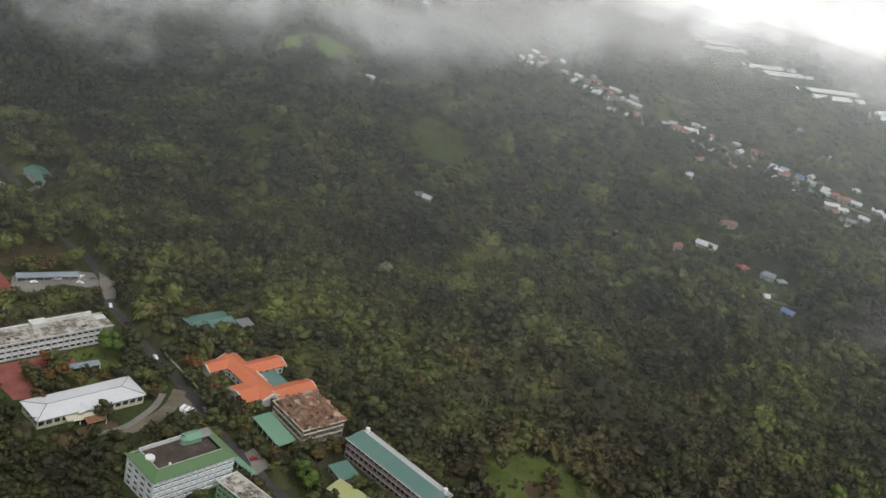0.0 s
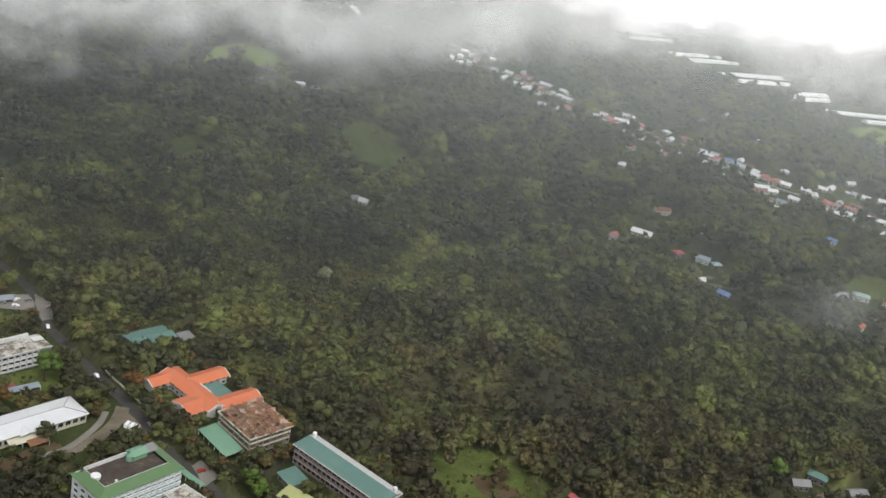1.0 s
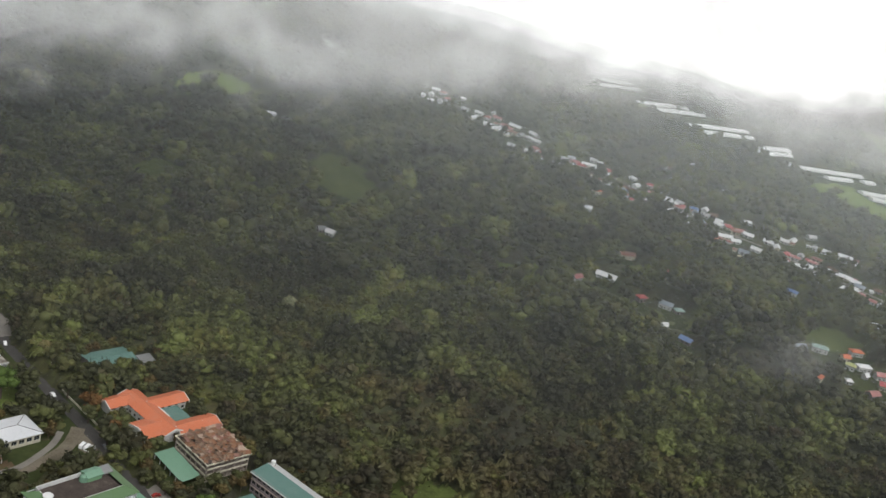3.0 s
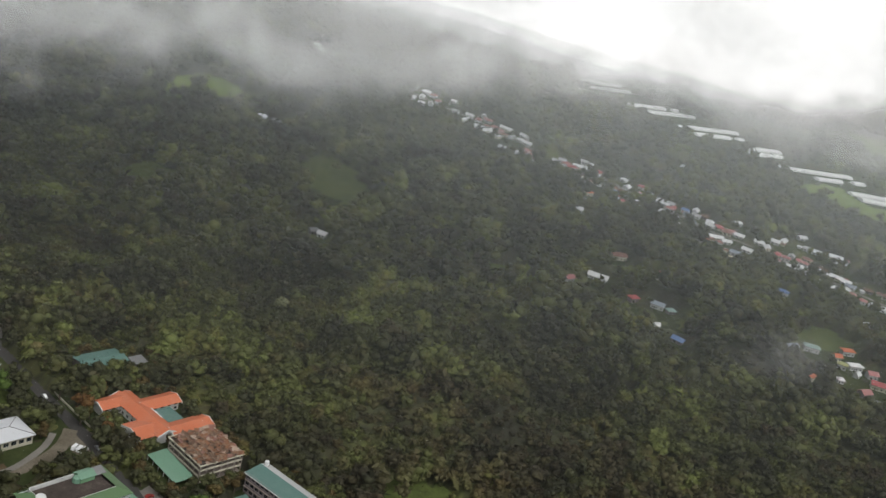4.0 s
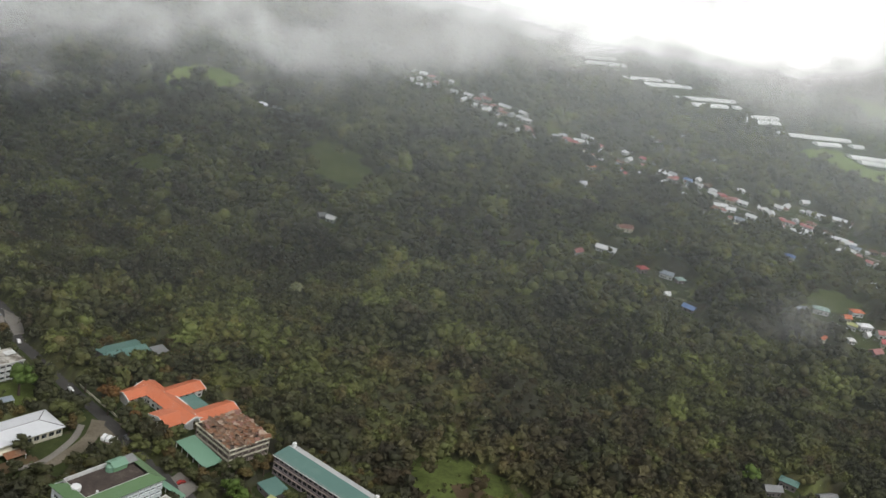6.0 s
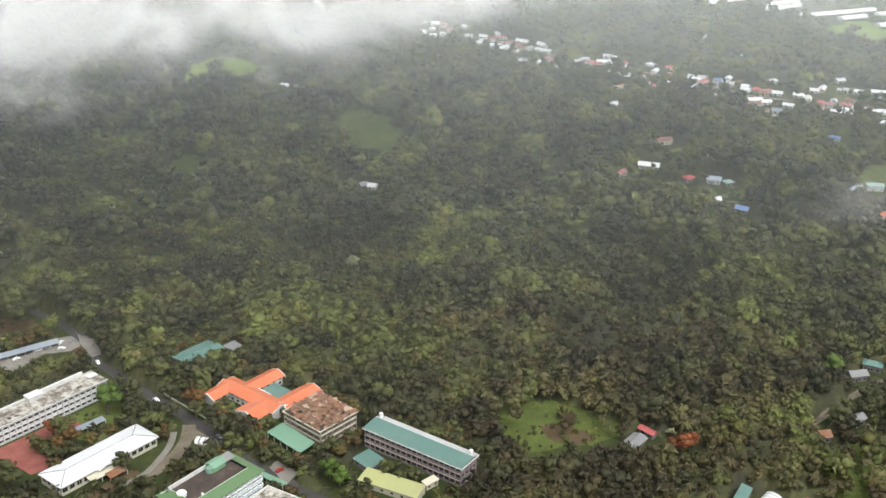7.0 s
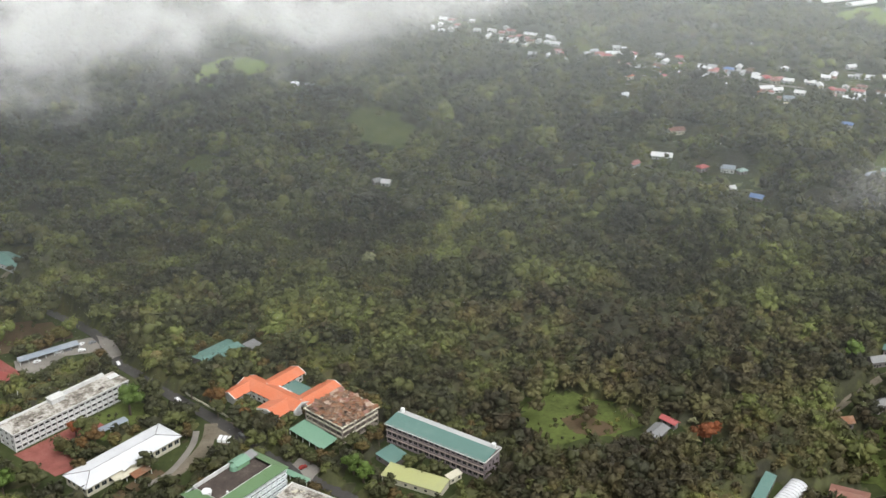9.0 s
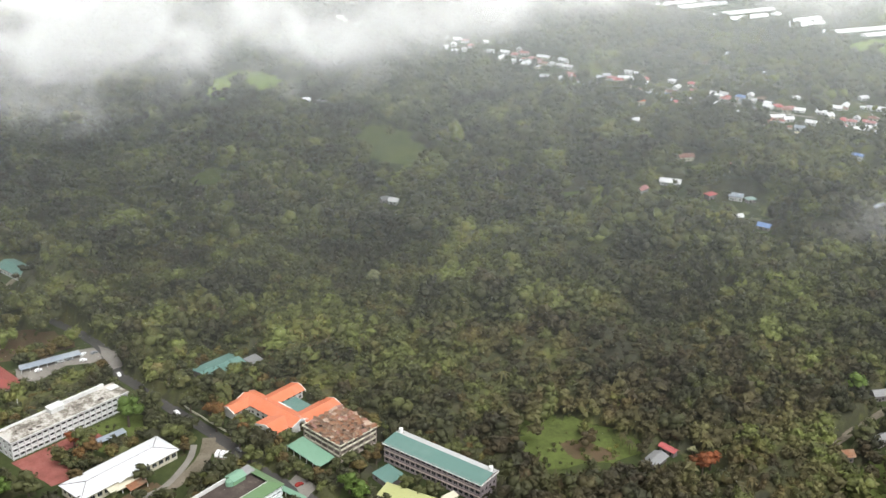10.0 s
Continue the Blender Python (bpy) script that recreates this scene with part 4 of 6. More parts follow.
def simple_house(name, x, y, deg, L, W, eave, rise, roof, wall, label, category, hip=False, group="", bays=0, clear=True, over=0.7, margin=1.5, front=5):
    t = thing(name, x, y, deg, label, category, group)
    if clear:
        keep_clear(x, y, L, W, deg, margin, front)
    w = part("wall", gable_wall(L - 0.4, W - 0.4, eave, 0.02 if hip else rise * 0.95), M[wall], t)
    if hip:
        part("roof", hip_roof(L, W, eave, rise, over), M[roof], t)
    else:
        for bm in gable_slopes(L, W, eave + 0.06, rise, over):
            part("roof_slope", bm, M[roof], t)
        bm = bmesh.new()
        tube(bm, (-L / 2 - over, 0, eave + rise + 0.1), (L / 2 + over, 0, eave + rise + 0.1), 0.15, 0.15, 6)
        part("ridge_cap", bm, M[roof], t)
    n = bays or max(2, int(L // 3.5))
    pane = mesh_of("window", boxes((-0.6, 0.6, -0.06, 0.06, 0, 1.2)), M["glass"])
    for k in range(n):
        for s in (-1, 1):
            piece("window", pane, t, Matrix.Translation((-L / 2 + (k + 0.5) * L / n, s * (W / 2 - 0.2), min(1.0, eave * 0.35))))
    door = boxes((-0.5, 0.5, -0.08, 0.08, 0.0, 2.0))
    d = part("door", door, M["dark"], t)
    d.matrix_basis = Matrix.Translation((L / 2 - 1.2 - L / n, -W / 2 + 0.16, 0.02)) if n < 3 else Matrix.Translation((-L / 2 + L / n, -W / 2 + 0.16, 0.02))
    return t


def shed(name, x, y, deg, L, W, low, high, roof, label, category, walls="grey", posts=False, front=3):
    """A single-pitch roof on walls or posts."""
    t = thing(name, x, y, deg, label, category)
    keep_clear(x, y, L, W, deg, 1.0, front)
    bm = bmesh.new()
    slab(bm, [(-L / 2, -W / 2, low), (L / 2, -W / 2, low), (L / 2, W / 2, high), (-L / 2, W / 2, high)], 0.18)
    part("roof", bm, M[roof], t)
    if posts:
        n = max(2, int(L // 5))
        post = mesh_of("post", boxes((-0.14, 0.14, -0.14, 0.14, 0, 1)), M["trim"])
        for k in range(n + 1):
            for s, h in ((-1, low), (1, high)):
                piece("post", post, t, Matrix.Translation((-L / 2 + 0.4 + k * (L - 0.8) / n, s * (W / 2 - 0.4), 0)) @ Matrix.Diagonal((1, 1, h - 0.2, 1)))
    else:
        bm = bmesh.new()
        h = [low - 0.19, high - 0.19]
        v = [bm.verts.new((sx * (L / 2 - 0.4), sy * (W / 2 - 0.4), z)) for z in (0, 1) for sy in (-1, 1) for sx in (-1, 1)]
        for i in (4, 5):
            v[i].co.z = low - 0.19 + 0.4 * (high - low) / W
        for i in (6, 7):
            v[i].co.z = high - 0.19 - 0.4 * (high - low) / W
        for f in ((0, 2, 3, 1), (4, 5, 7, 6), (0, 1, 5, 4), (2, 6, 7, 3), (0, 4, 6, 2), (1, 3, 7, 5)):
            bm.faces.new([v[i] for i in f])
        part("wall", bm, M[walls], t)
        pane = mesh_of("window", boxes((-0.7, 0.7, -0.06, 0.06, 0, 1.0)), M["glass"])
        n = max(2, int(L // 5))
        for k in range(n):
            piece("window", pane, t, Matrix.Translation((-L / 2 + (k + 0.5) * L / n, -W / 2 + 0.38, min(1.2, low * 0.4))))
    return t


school()
hall()
green_block()
low_block()
unfinished()
orange_complex()
long_green()
simple_house("teal_roofed_gym", -119.5, 576.0, 46, 27, 18, 4.2, 1.6, "r_teal", "grey", "weathered gymnasium with a broad faded teal gable roof", "gymnasium", front=2, margin=0.1)
shed("gym_annex", -101.0, 586.0, 46, 9, 8, 3.6, 4.4, "r_grey", "low grey annex beside the teal-roofed gym", "annex", front=1)
shed("covered_court", -59.4, 487.4, -47, 27.0, 11.0, 3.3, 4.4, "r_court", "light green sheet roof over an open court, on white posts", "covered court", posts=True, front=5)
shed("teal_shed", -18.8, 466.8, -50, 13.5, 11.0, 3.6, 4.6, "r_teal", "small teal-roofed shed behind the yellow roof", "shed", front=4)
shed("yellow_roofed_shed", -7.6, 446.4, -29, 33, 10.5, 3.6, 4.8, "r_yellow", "long shed with a lime-yellow sheet roof", "shed", "cream", front=6)
shed("cream_porch", 11.5, 448.6, 40, 8.5, 4.2, 3.4, 4.0, "cream", "small cream porch roof at the end of the yellow shed", "porch", "cream", front=3)
simple_house("red_roofed_house", -243.8, 558.3, -44, 26.5, 17.5, 5.0, 2.6, "r_red", "cream", "cream single-storey house with a broad dull red roof", "house", True, front=8)
shed("parking_shelter", -221.4, 585.6, 33.2, 36, 5.2, 2.7, 3.4, "r_bluegrey", "long narrow blue-grey carport roof beside the parking area", "carport", posts=True, front=9)
shed("garden_shelter", -166.3, 503.6, 43, 16.5, 4.4, 2.7, 3.2, "r_bluegrey", "narrow grey shelter on the lawn by the hall", "shelter", posts=True, front=4)
shed("covered_walk", -68.5, 454.5, -37, 22, 3.4, 2.8, 3.1, "r_court", "pale green covered walkway roof on posts", "walkway", posts=True, front=2)
simple_house("west_house", -281, 715, -40, 27, 14, 4.6, 2.2, "r_teal", "white", "white house with a teal roof at the end of the road", "house", front=10)
simple_house("far_west_hut", -303, 688, -20, 12, 9, 3.4, 1.6, "r_tealpale", "white", "small hut with a pale teal roof", "hut", front=6)
shed("north_lawn_wall", -240, 500.5, 40, 14, 1.2, 2.0, 2.1, "white", "low white roofed wall by the lawn", "wall", "white", front=3)
shed("lawn_kiosk", -262, 538, 70, 6, 3.5, 3.0, 3.3, "r_white", "small white kiosk on the lawn", "kiosk", "white", front=4)
simple_house("grey_roofed_cottage", 120.5, 482.5, 48, 12.5, 7.5, 3.0, 1.1, "r_grey", "grey", "cottage with a stained grey roof at the wood's edge", "cottage", front=7)
simple_house("red_tin_hut", 129.5, 491.5, -50, 9.5, 3.6, 3.6, 0.9, "r_rose", "grey", "small hut with a bright red-orange tin roof", "hut", front=4)
shed("teal_barn", 160.5, 428.5, 57, 27, 5.8, 4.0, 5.0, "r_teal", "narrow barn with a teal sheet roof", "barn", front=3)
simple_house("terracotta_house", 199.5, 420.5, -28, 17, 11, 4.4, 1.4, "r_terra", "cream", "house with a faded terracotta roof and dark roof vent", "house", front=4)


def barrel_store():
    """A vaulted metal store."""
    t = thing("vaulted_store", 171.0, 423.5, 47, "store with a curved silver-white metal roof", "store")
    keep_clear(171, 423.5, 24, 9, 47, 1.5, 4)
    bm = bmesh.new()
    n = 12
    rows = []
    for x in [-12 + 24 * k / 10 for k in range(11)]:
        rows.append([bm.verts.new((x, -4.5 * math.cos(math.pi * k / n), 3.0 + 2.6 * math.sin(math.pi * k / n))) for k in range(n + 1)])
    for a, b in zip(rows, rows[1:]):
        for k in range(n):
            bm.faces.new((a[k], b[k], b[k + 1], a[k + 1]))
    bm.faces.new(rows[0])
    bm.faces.new(rows[-1][::-1])
    part("roof", bm, M["r_white"], t, "", True)
    part("wall", boxes((-11.9, 11.9, -4.4, 4.4, 0, 3.05)), M["grey"], t)
    for k in range(11):
        rb = bmesh.new()
        x = -12 + 2.4 * k
        for j in range(n):
            a, b = math.pi * j / n, math.pi * (j + 1) / n
            tube(rb, (x, -4.52 * math.cos(a), 3.0 + 2.63 * math.sin(a)), (x, -4.52 * math.cos(b), 3.0 + 2.63 * math.sin(b)), 0.09, 0.09, 4, False)
        part("rib", rb, M["r_grey"], t)


barrel_store()


# ---- scattered houses, village, greenhouses ----
simple_house("white_vaulted_hall", 222.5, 910.5, -18, 17, 9.5, 3.6, 1.7, "r_bright", "white", "long hall with a clean white roof among the trees", "hall", front=30, margin=2, over=1.0)
LONE = [("house", 251, 977, 10, 16, 10, "r_terra", "cream", "house with a faded terracotta roof under trees"),
        ("house", 283, 949, 60, 12, 9, "r_rose", "cream", "small house with a bright red roof"),
        ("house", 249, 876, 30, 10, 7, "r_rose", "grey", "small house with a rusty red roof"),
        ("house", 270, 873, -20, 13, 7, "r_bluegrey", "white", "small house with a blue-grey roof"),
        ("hut", 281, 868, 20, 9, 6, "r_tealpale", "grey", "hut with a pale teal roof"),
        ("hut", 261, 828, 20, 5, 4, "r_bright", "white", "tiny white-roofed hut among the trees"),
        ("hut", 275, 808, -35, 11, 6, "r_blue", "grey", "hut with a blue sheet roof"),
        ("house", 193, 888, 40, 11, 7, "r_pink", "white", "small house with a faded pink roof"),
        ("hut", 145, 882, -30, 12, 3.5, "r_grey", "grey", "narrow hut with a long grey sheet roof"),
        ("house", 416, 984, -30, 11, 8, "r_blue", "white", "house with a light blue roof"),
        ("house", 383, 850, 20, 12, 8, "r_bluegrey", "white", "house with a blue-grey roof"),
        ("house", 404, 858, -10, 15, 8, "r_tealpale", "white", "house with a pale teal roof"),
        ("house", 424, 850, 15, 8, 6, "r_orange", "cream", "small house with an orange roof"),
        ("house", 440, 868, 10, 13, 7, "r_orange", "white", "house with orange and white roofs"),
        ("house", 423, 834, -25, 9, 6, "r_yellow", "white", "small house with a pale yellow roof"),
        ("house", 436, 838, 12, 14, 7, "r_bright", "white", "white-roofed house in a cluster"),
        ("hut", 432, 822, 40, 6, 5, "r_bright", "white", "small village hut with a white roof"),
        ("house", 447, 828, 5, 10, 8, "r_pink", "white", "house with a faded pink roof"),
        ("house", 446, 808, -15, 16, 10, "r_rose", "cream", "house with a broad red roof"),
        ("hut", 411, 803, 0, 6, 5, "r_bright", "white", "small round-looking white hut"),
        ("house", 425, 786, 30, 12, 8, "r_pink", "grey", "house with a faded pinkish roof"),
        ("house", 428, 770, -10, 12, 8, "r_grey", "white", "house with a grey sheet roof"),
        ("house", 381, 796, -40, 12, 6, "r_orange", "cream", "long hut with an orange roof"),
        ("hut", -19, 857, -20, 8, 6, "r_bright", "white", "white-roofed hut deep in the wood"),
        ("hut", -27, 860, 30, 7, 5, "r_grey", "grey", "grey hut deep in the wood"),
        ("house", -114, 1152, 20, 10, 7, "r_bright", "white", "pale house at the edge of the pasture"),
        ("hut", -98, 1150, -20, 9, 6, "r_grey", "grey", "grey hut beside the pasture"),
        ("hut", 198, 708, 15, 5, 4, "r_grey", "white", "tiny pale hut among the trees"),
        ("hut", 213, 720, -15, 7, 4, "r_bluegrey", "grey", "small grey hut among the trees"),
        ("house", 226, 1092, 0, 8, 6, "r_bright", "white", "small white house below the village"),
        ("house", 245, 1163, 25, 10, 8, "r_orange", "cream", "small orange-roofed house below the village"),
        ("house", 276, 1187, 5, 12, 8, "r_blue", "white", "white house with a blue roof"),
        ("house", 266, 548, 10, 12, 7, "r_grey", "grey", "weathered grey-roofed house by the track"),
        ("house", 280, 559, -30, 12, 7, "r_teal", "grey", "house with a teal roof by the track"),
        ("house", 247, 500, 35, 10, 6, "r_grey", "grey", "low house with a grey roof by the track"),
        ("house", 300, 548, 20, 14, 8, "r_grey", "grey", "grey-roofed house by the track"),
        ("house", 222, 485, 10, 9, 7, "r_rust", "grey", "small house with a dark red roof in the trees"),
        ("hut", 500, 1190, 20, 12, 7, "r_bright", "white", "white-roofed hut beyond the village"),
        ("hut", 420, 1300, 20, 12, 7, "r_bright", "white", "white-roofed hut behind the village"),
        ("hut", 520, 1120, -20, 16, 8, "r_bright", "white", "long white-roofed shed beyond the village"),
        ("hut", 400, 1400, 10, 10, 7, "r_grey", "white", "grey hut in the woods behind the village")]
for kind_, hx, hy, hd, hl, hw, hroof, hwall, hlabel in LONE:
    simple_house(kind_, hx, hy, hd, hl * 0.88, hw * 0.9, 4.4 if kind_ == "house" else 3.4, 1.9, hroof, hwall, hlabel, kind_, random.Random(int(hx)).random() < 0.4, front=36 if hy > 650 else 5, margin=0.4)


def ring_pavilion():
    t = thing("ring_pavilion", 488, 944, 25, "oval white-roofed pavilion open in the middle", "pavilion")
    keep_clear(488, 944, 26, 18, 25, 2, 28)
    bm = bmesh.new()
    n = 28
    prof = ((1.0, 3.2), (0.8, 4.6), (0.45, 4.8), (0.36, 4.0), (0.45, 4.55), (0.8, 4.35), (1.0, 3.0))
    rows = [[bm.verts.new((12 * r * math.cos(a), 8 * r * math.sin(a), z)) for r, z in prof] for a in (2 * math.pi * k / n for k in range(n))]
    for k in range(n):
        a, b = rows[k], rows[(k + 1) % n]
        for j in range(len(prof)):
            i = (j + 1) % len(prof)
            bm.faces.new((a[j], b[j], b[i], a[i]))
    part("roof", bm, M["r_white"], t, "white ring-shaped roof", True)
    for k in range(10):
        a = 2 * math.pi * k / 10
        pb = bmesh.new()
        tube(pb, (11.2 * math.cos(a), 7.4 * math.sin(a), 0), (11.2 * math.cos(a), 7.4 * math.sin(a), 3.4), 0.2, 0.2, 6)
        part("post", pb, M["trim"], t)


ring_pavilion()

# the village: a few kinds of house, set along the road: x, y, kind
VILLAGE_FAR = [(41, 1406, 0), (44, 1464, 1), (54, 1420, 0), (60, 1452, 0), (70, 1444, 2), (54, 1388, 1), (66, 1394, 4), (76, 1415, 2), (96, 1438, 1), (99, 1386, 4), (117, 1383, 0),
               (109, 1355, 8), (136, 1398, 4), (128, 1371, 2), (141, 1379, 2), (147, 1352, 2), (127, 1338, 0), (136, 1328, 8), (147, 1316, 8), (163, 1360, 8), (153, 1342, 2), (158, 1328, 10),
               (168, 1326, 4), (185, 1345, 0), (178, 1321, 1), (187, 1313, 0), (138, 1270, 1), (153, 1266, 4), (173, 1262, 1), (181, 1250, 0), (183, 1279, 2), (192, 1268, 3)]
VILLAGE_UPPER = [(194, 1252, 2), (207, 1232, 8), (218, 1264, 4), (227, 1275, 4), (231, 1263, 2), (237, 1254, 3), (220, 1245, 0), (227, 1222, 7), (247, 1264, 8), (256, 1291, 4), (253, 1251, 0),
                 (261, 1254, 3), (269, 1259, 3), (243, 1231, 10), (263, 1211, 4), (300, 1254, 1), (299, 1226, 0), (274, 1190, 0), (275, 1171, 5), (288, 1204, 6), (321, 1241, 3), (328, 1234, 2),
                 (316, 1212, 2), (311, 1187, 10), (303, 1169, 2), (353, 1346, 4), (332, 1202, 0), (338, 1192, 1), (346, 1199, 4), (342, 1180, 2), (332, 1159, 8), (342, 1150, 4)]
VILLAGE_MIDDLE = [(362, 1188, 9), (375, 1196, 0), (361, 1171, 5), (371, 1175, 4), (382, 1181, 6), (358, 1143, 5), (344, 1126, 1), (385, 1165, 1), (382, 1152, 0), (393, 1152, 3), (398, 1140, 10),
                  (405, 1147, 2), (412, 1139, 0), (424, 1188, 1), (379, 1113, 8), (389, 1106, 0), (369, 1102, 10), (361, 1092, 7), (391, 1075, 5), (385, 1052, 11), (409, 1094, 0), (433, 1132, 0),
                  (439, 1120, 8), (456, 1150, 0), (468, 1158, 8), (445, 1105, 3), (453, 1099, 2), (463, 1110, 4), (435, 1079, 1), (451, 1072, 0), (481, 1111, 10), (472, 1095, 2)]
VILLAGE_NEAR = [(463, 1079, 1), (481, 1082, 8), (494, 1151, 4), (503, 1147, 0), (525, 1145, 8), (464, 1054, 8), (477, 1047, 8), (483, 1037, 0), (499, 1073, 8), (508, 1064, 0), (498, 1039, 0),
                (509, 1053, 5), (491, 1086, 6), (502, 1027, 2), (508, 1017, 2), (529, 1054, 6), (516, 1010, 4), (528, 1005, 0), (546, 1047, 10), (543, 1029, 10), (552, 1016, 8), (560, 1000, 0),
                (-113, 1553, 4), (-93, 1550, 0), (-74, 1530, 1), (-63, 1474, 4), (-38, 1500, 8), (2, 1500, 4), (-179, 1607, 0), (-266, 1617, 1), (-237, 1650, 0), (-100, 1576, 0)]
KINDS = [("r_bright", "white", 11, 6.5, False, "village house with a white sheet roof"), ("r_bright", "white", 8, 6.5, True, "small village house with a white hipped roof"),
         ("r_pink", "white", 10.5, 7.5, True, "village house with a faded pink roof"), ("r_rose", "cream", 12, 8, True, "village house with a red roof"),
         ("r_dull", "white", 9, 6.5, False, "village house with a grey tin roof"), ("r_bluegrey", "white", 11, 7, False, "village house with a blue-grey roof"),
         ("r_umber", "grey", 9, 7, True, "village house with a rusty roof"), ("r_orange", "cream", 9, 6.5, False, "village house with an orange roof"),
         ("r_bright", "cream", 17, 6.5, False, "long village shed with a white roof"), ("r_blue", "white", 11, 8, True, "village house with a blue roof"),
         ("r_terra", "cream", 10.5, 7.5, True, "village house with a terracotta roof"), ("r_cream", "cream", 15, 9, True, "broad village house with a cream roof")]
models = {}
vrng = random.Random(21)
VILLAGE_WAY = [p for p in LANES[-1][0]]
PLACED = [(px, py) for px, py, k in VILLAGE_FAR + VILLAGE_UPPER + VILLAGE_MIDDLE + VILLAGE_NEAR]
for px, py, k in VILLAGE_FAR + VILLAGE_UPPER + VILLAGE_MIDDLE + VILLAGE_NEAR:
    at = min(range(len(VILLAGE_WAY) - 1), key=lambda i: (VILLAGE_WAY[i].x - px) ** 2 + (VILLAGE_WAY[i].y - py) ** 2)
    way_ = VILLAGE_WAY[at + 1] - VILLAGE_WAY[at]
    turn = math.degrees(math.atan2(way_.y, way_.x)) + vrng.choice((0, 0, 0, 90)) + vrng.uniform(-16, 16) + 18
    roof_, wall_, hl, hw, hip_, lab_ = KINDS[k]
    if k not in models:
        models[k] = simple_house("house", px, py, turn, hl * 0.92, hw * 0.92, 3.3, 1.7, roof_, wall_, lab_, "house", hip_, "village houses along the road", clear=False, over=0.9)
    else:
        copy_thing(models[k], pose(px, py, 0, 0, 0, turn))
    keep_clear(px, py, hl, hw, turn, 0.3, 30)
    if vrng.random() < 0.75 and len(models) > 4:
        a = vrng.uniform(0, 6.28)
        ex, ey = px + (hl * 0.5 + 4.5) * math.cos(a), py + (hw * 0.5 + 5.5) * math.sin(a)
        if all((ex - q[0]) ** 2 + (ey - q[1]) ** 2 > 60 for q in PLACED) and all((ex - w.x) ** 2 + (ey - w.y) ** 2 > 36 for w in VILLAGE_WAY):
            extra = copy_thing(models[vrng.choice([m for m in (1, 2, 2, 4, 6, 10, 3) if m in models])], pose(ex, ey, 0, 0, 0, turn + vrng.choice((0, 90)) + vrng.uniform(-10, 10)))
            extra.scale = (0.62, 0.62, 0.7)
            PLACED.append((ex, ey))
            keep_clear(ex, ey, 7, 5, turn, 0.3, 16)


def greenhouse(x0, y0, x1, y1, width):
    L, deg = math.hypot(x1 - x0, y1 - y0), math.degrees(math.atan2(y1 - y0, x1 - x0))
    cx, cy = (x0 + x1) / 2, (y0 + y1) / 2
    t = thing("greenhouse", cx, cy, deg, "long low greenhouse tunnel of white plastic film", "greenhouse", "rows of greenhouses")
    keep_clear(cx, cy, L, width, deg, 3, 60)
    bm = bmesh.new()
    n, cols = 8, 12
    rows = []
    for k in range(cols + 1):
        x = -L / 2 + L * k / cols
        rows.append([bm.verts.new((x, -width / 2 * math.cos(math.pi * j / n), 1.4 + 2.4 * math.sin(math.pi * j / n))) for j in range(n + 1)])
    for a, b in zip(rows, rows[1:]):
        for j in range(n):
            bm.faces.new((a[j], b[j], b[j + 1], a[j + 1]))
    part("cover", bm, M["plastic"], t, "", True)
    for s in (-1, 1):
        eb = bmesh.new()
        rim = [(s * L / 2, -width / 2 * math.cos(math.pi * j / n), 1.4 + 2.4 * math.sin(math.pi * j / n)) for j in range(n + 1)]
        slab_pts = [eb.verts.new(p) for p in [(s * L / 2, -width / 2, 0)] + rim + [(s * L / 2, width / 2, 0)]]
        eb.faces.new(slab_pts)
        part("end_wall", eb, M["plastic"], t)
        part("side_wall", boxes((-L / 2, L / 2, s * width / 2 - 0.05, s * width / 2 + 0.05, 0, 1.45)), M["plastic"], t)
    return t


for g in ((300, 1800, 384, 1846, 13), (316, 1772, 396, 1812, 13), (376, 1708, 443, 1748, 14), (457, 1750, 466, 1756, 10), (406, 1692, 473, 1730, 14), (477, 1727, 490, 1735, 10), (440, 1636, 448, 1640, 9),
          (464, 1650, 551, 1694, 13), (466, 1614, 526, 1645, 14), (540, 1651, 551, 1657, 10), (534, 1596, 602, 1632, 14), (539, 1570, 596, 1602, 13), (577, 1537, 584, 1541, 9),
          (590, 1536, 697, 1577, 13), (624, 1515, 667, 1534, 12), (688, 1544, 708, 1553, 12), (661, 1476, 770, 1505, 13), (668, 1455, 790, 1478, 13)):
    greenhouse(*g)


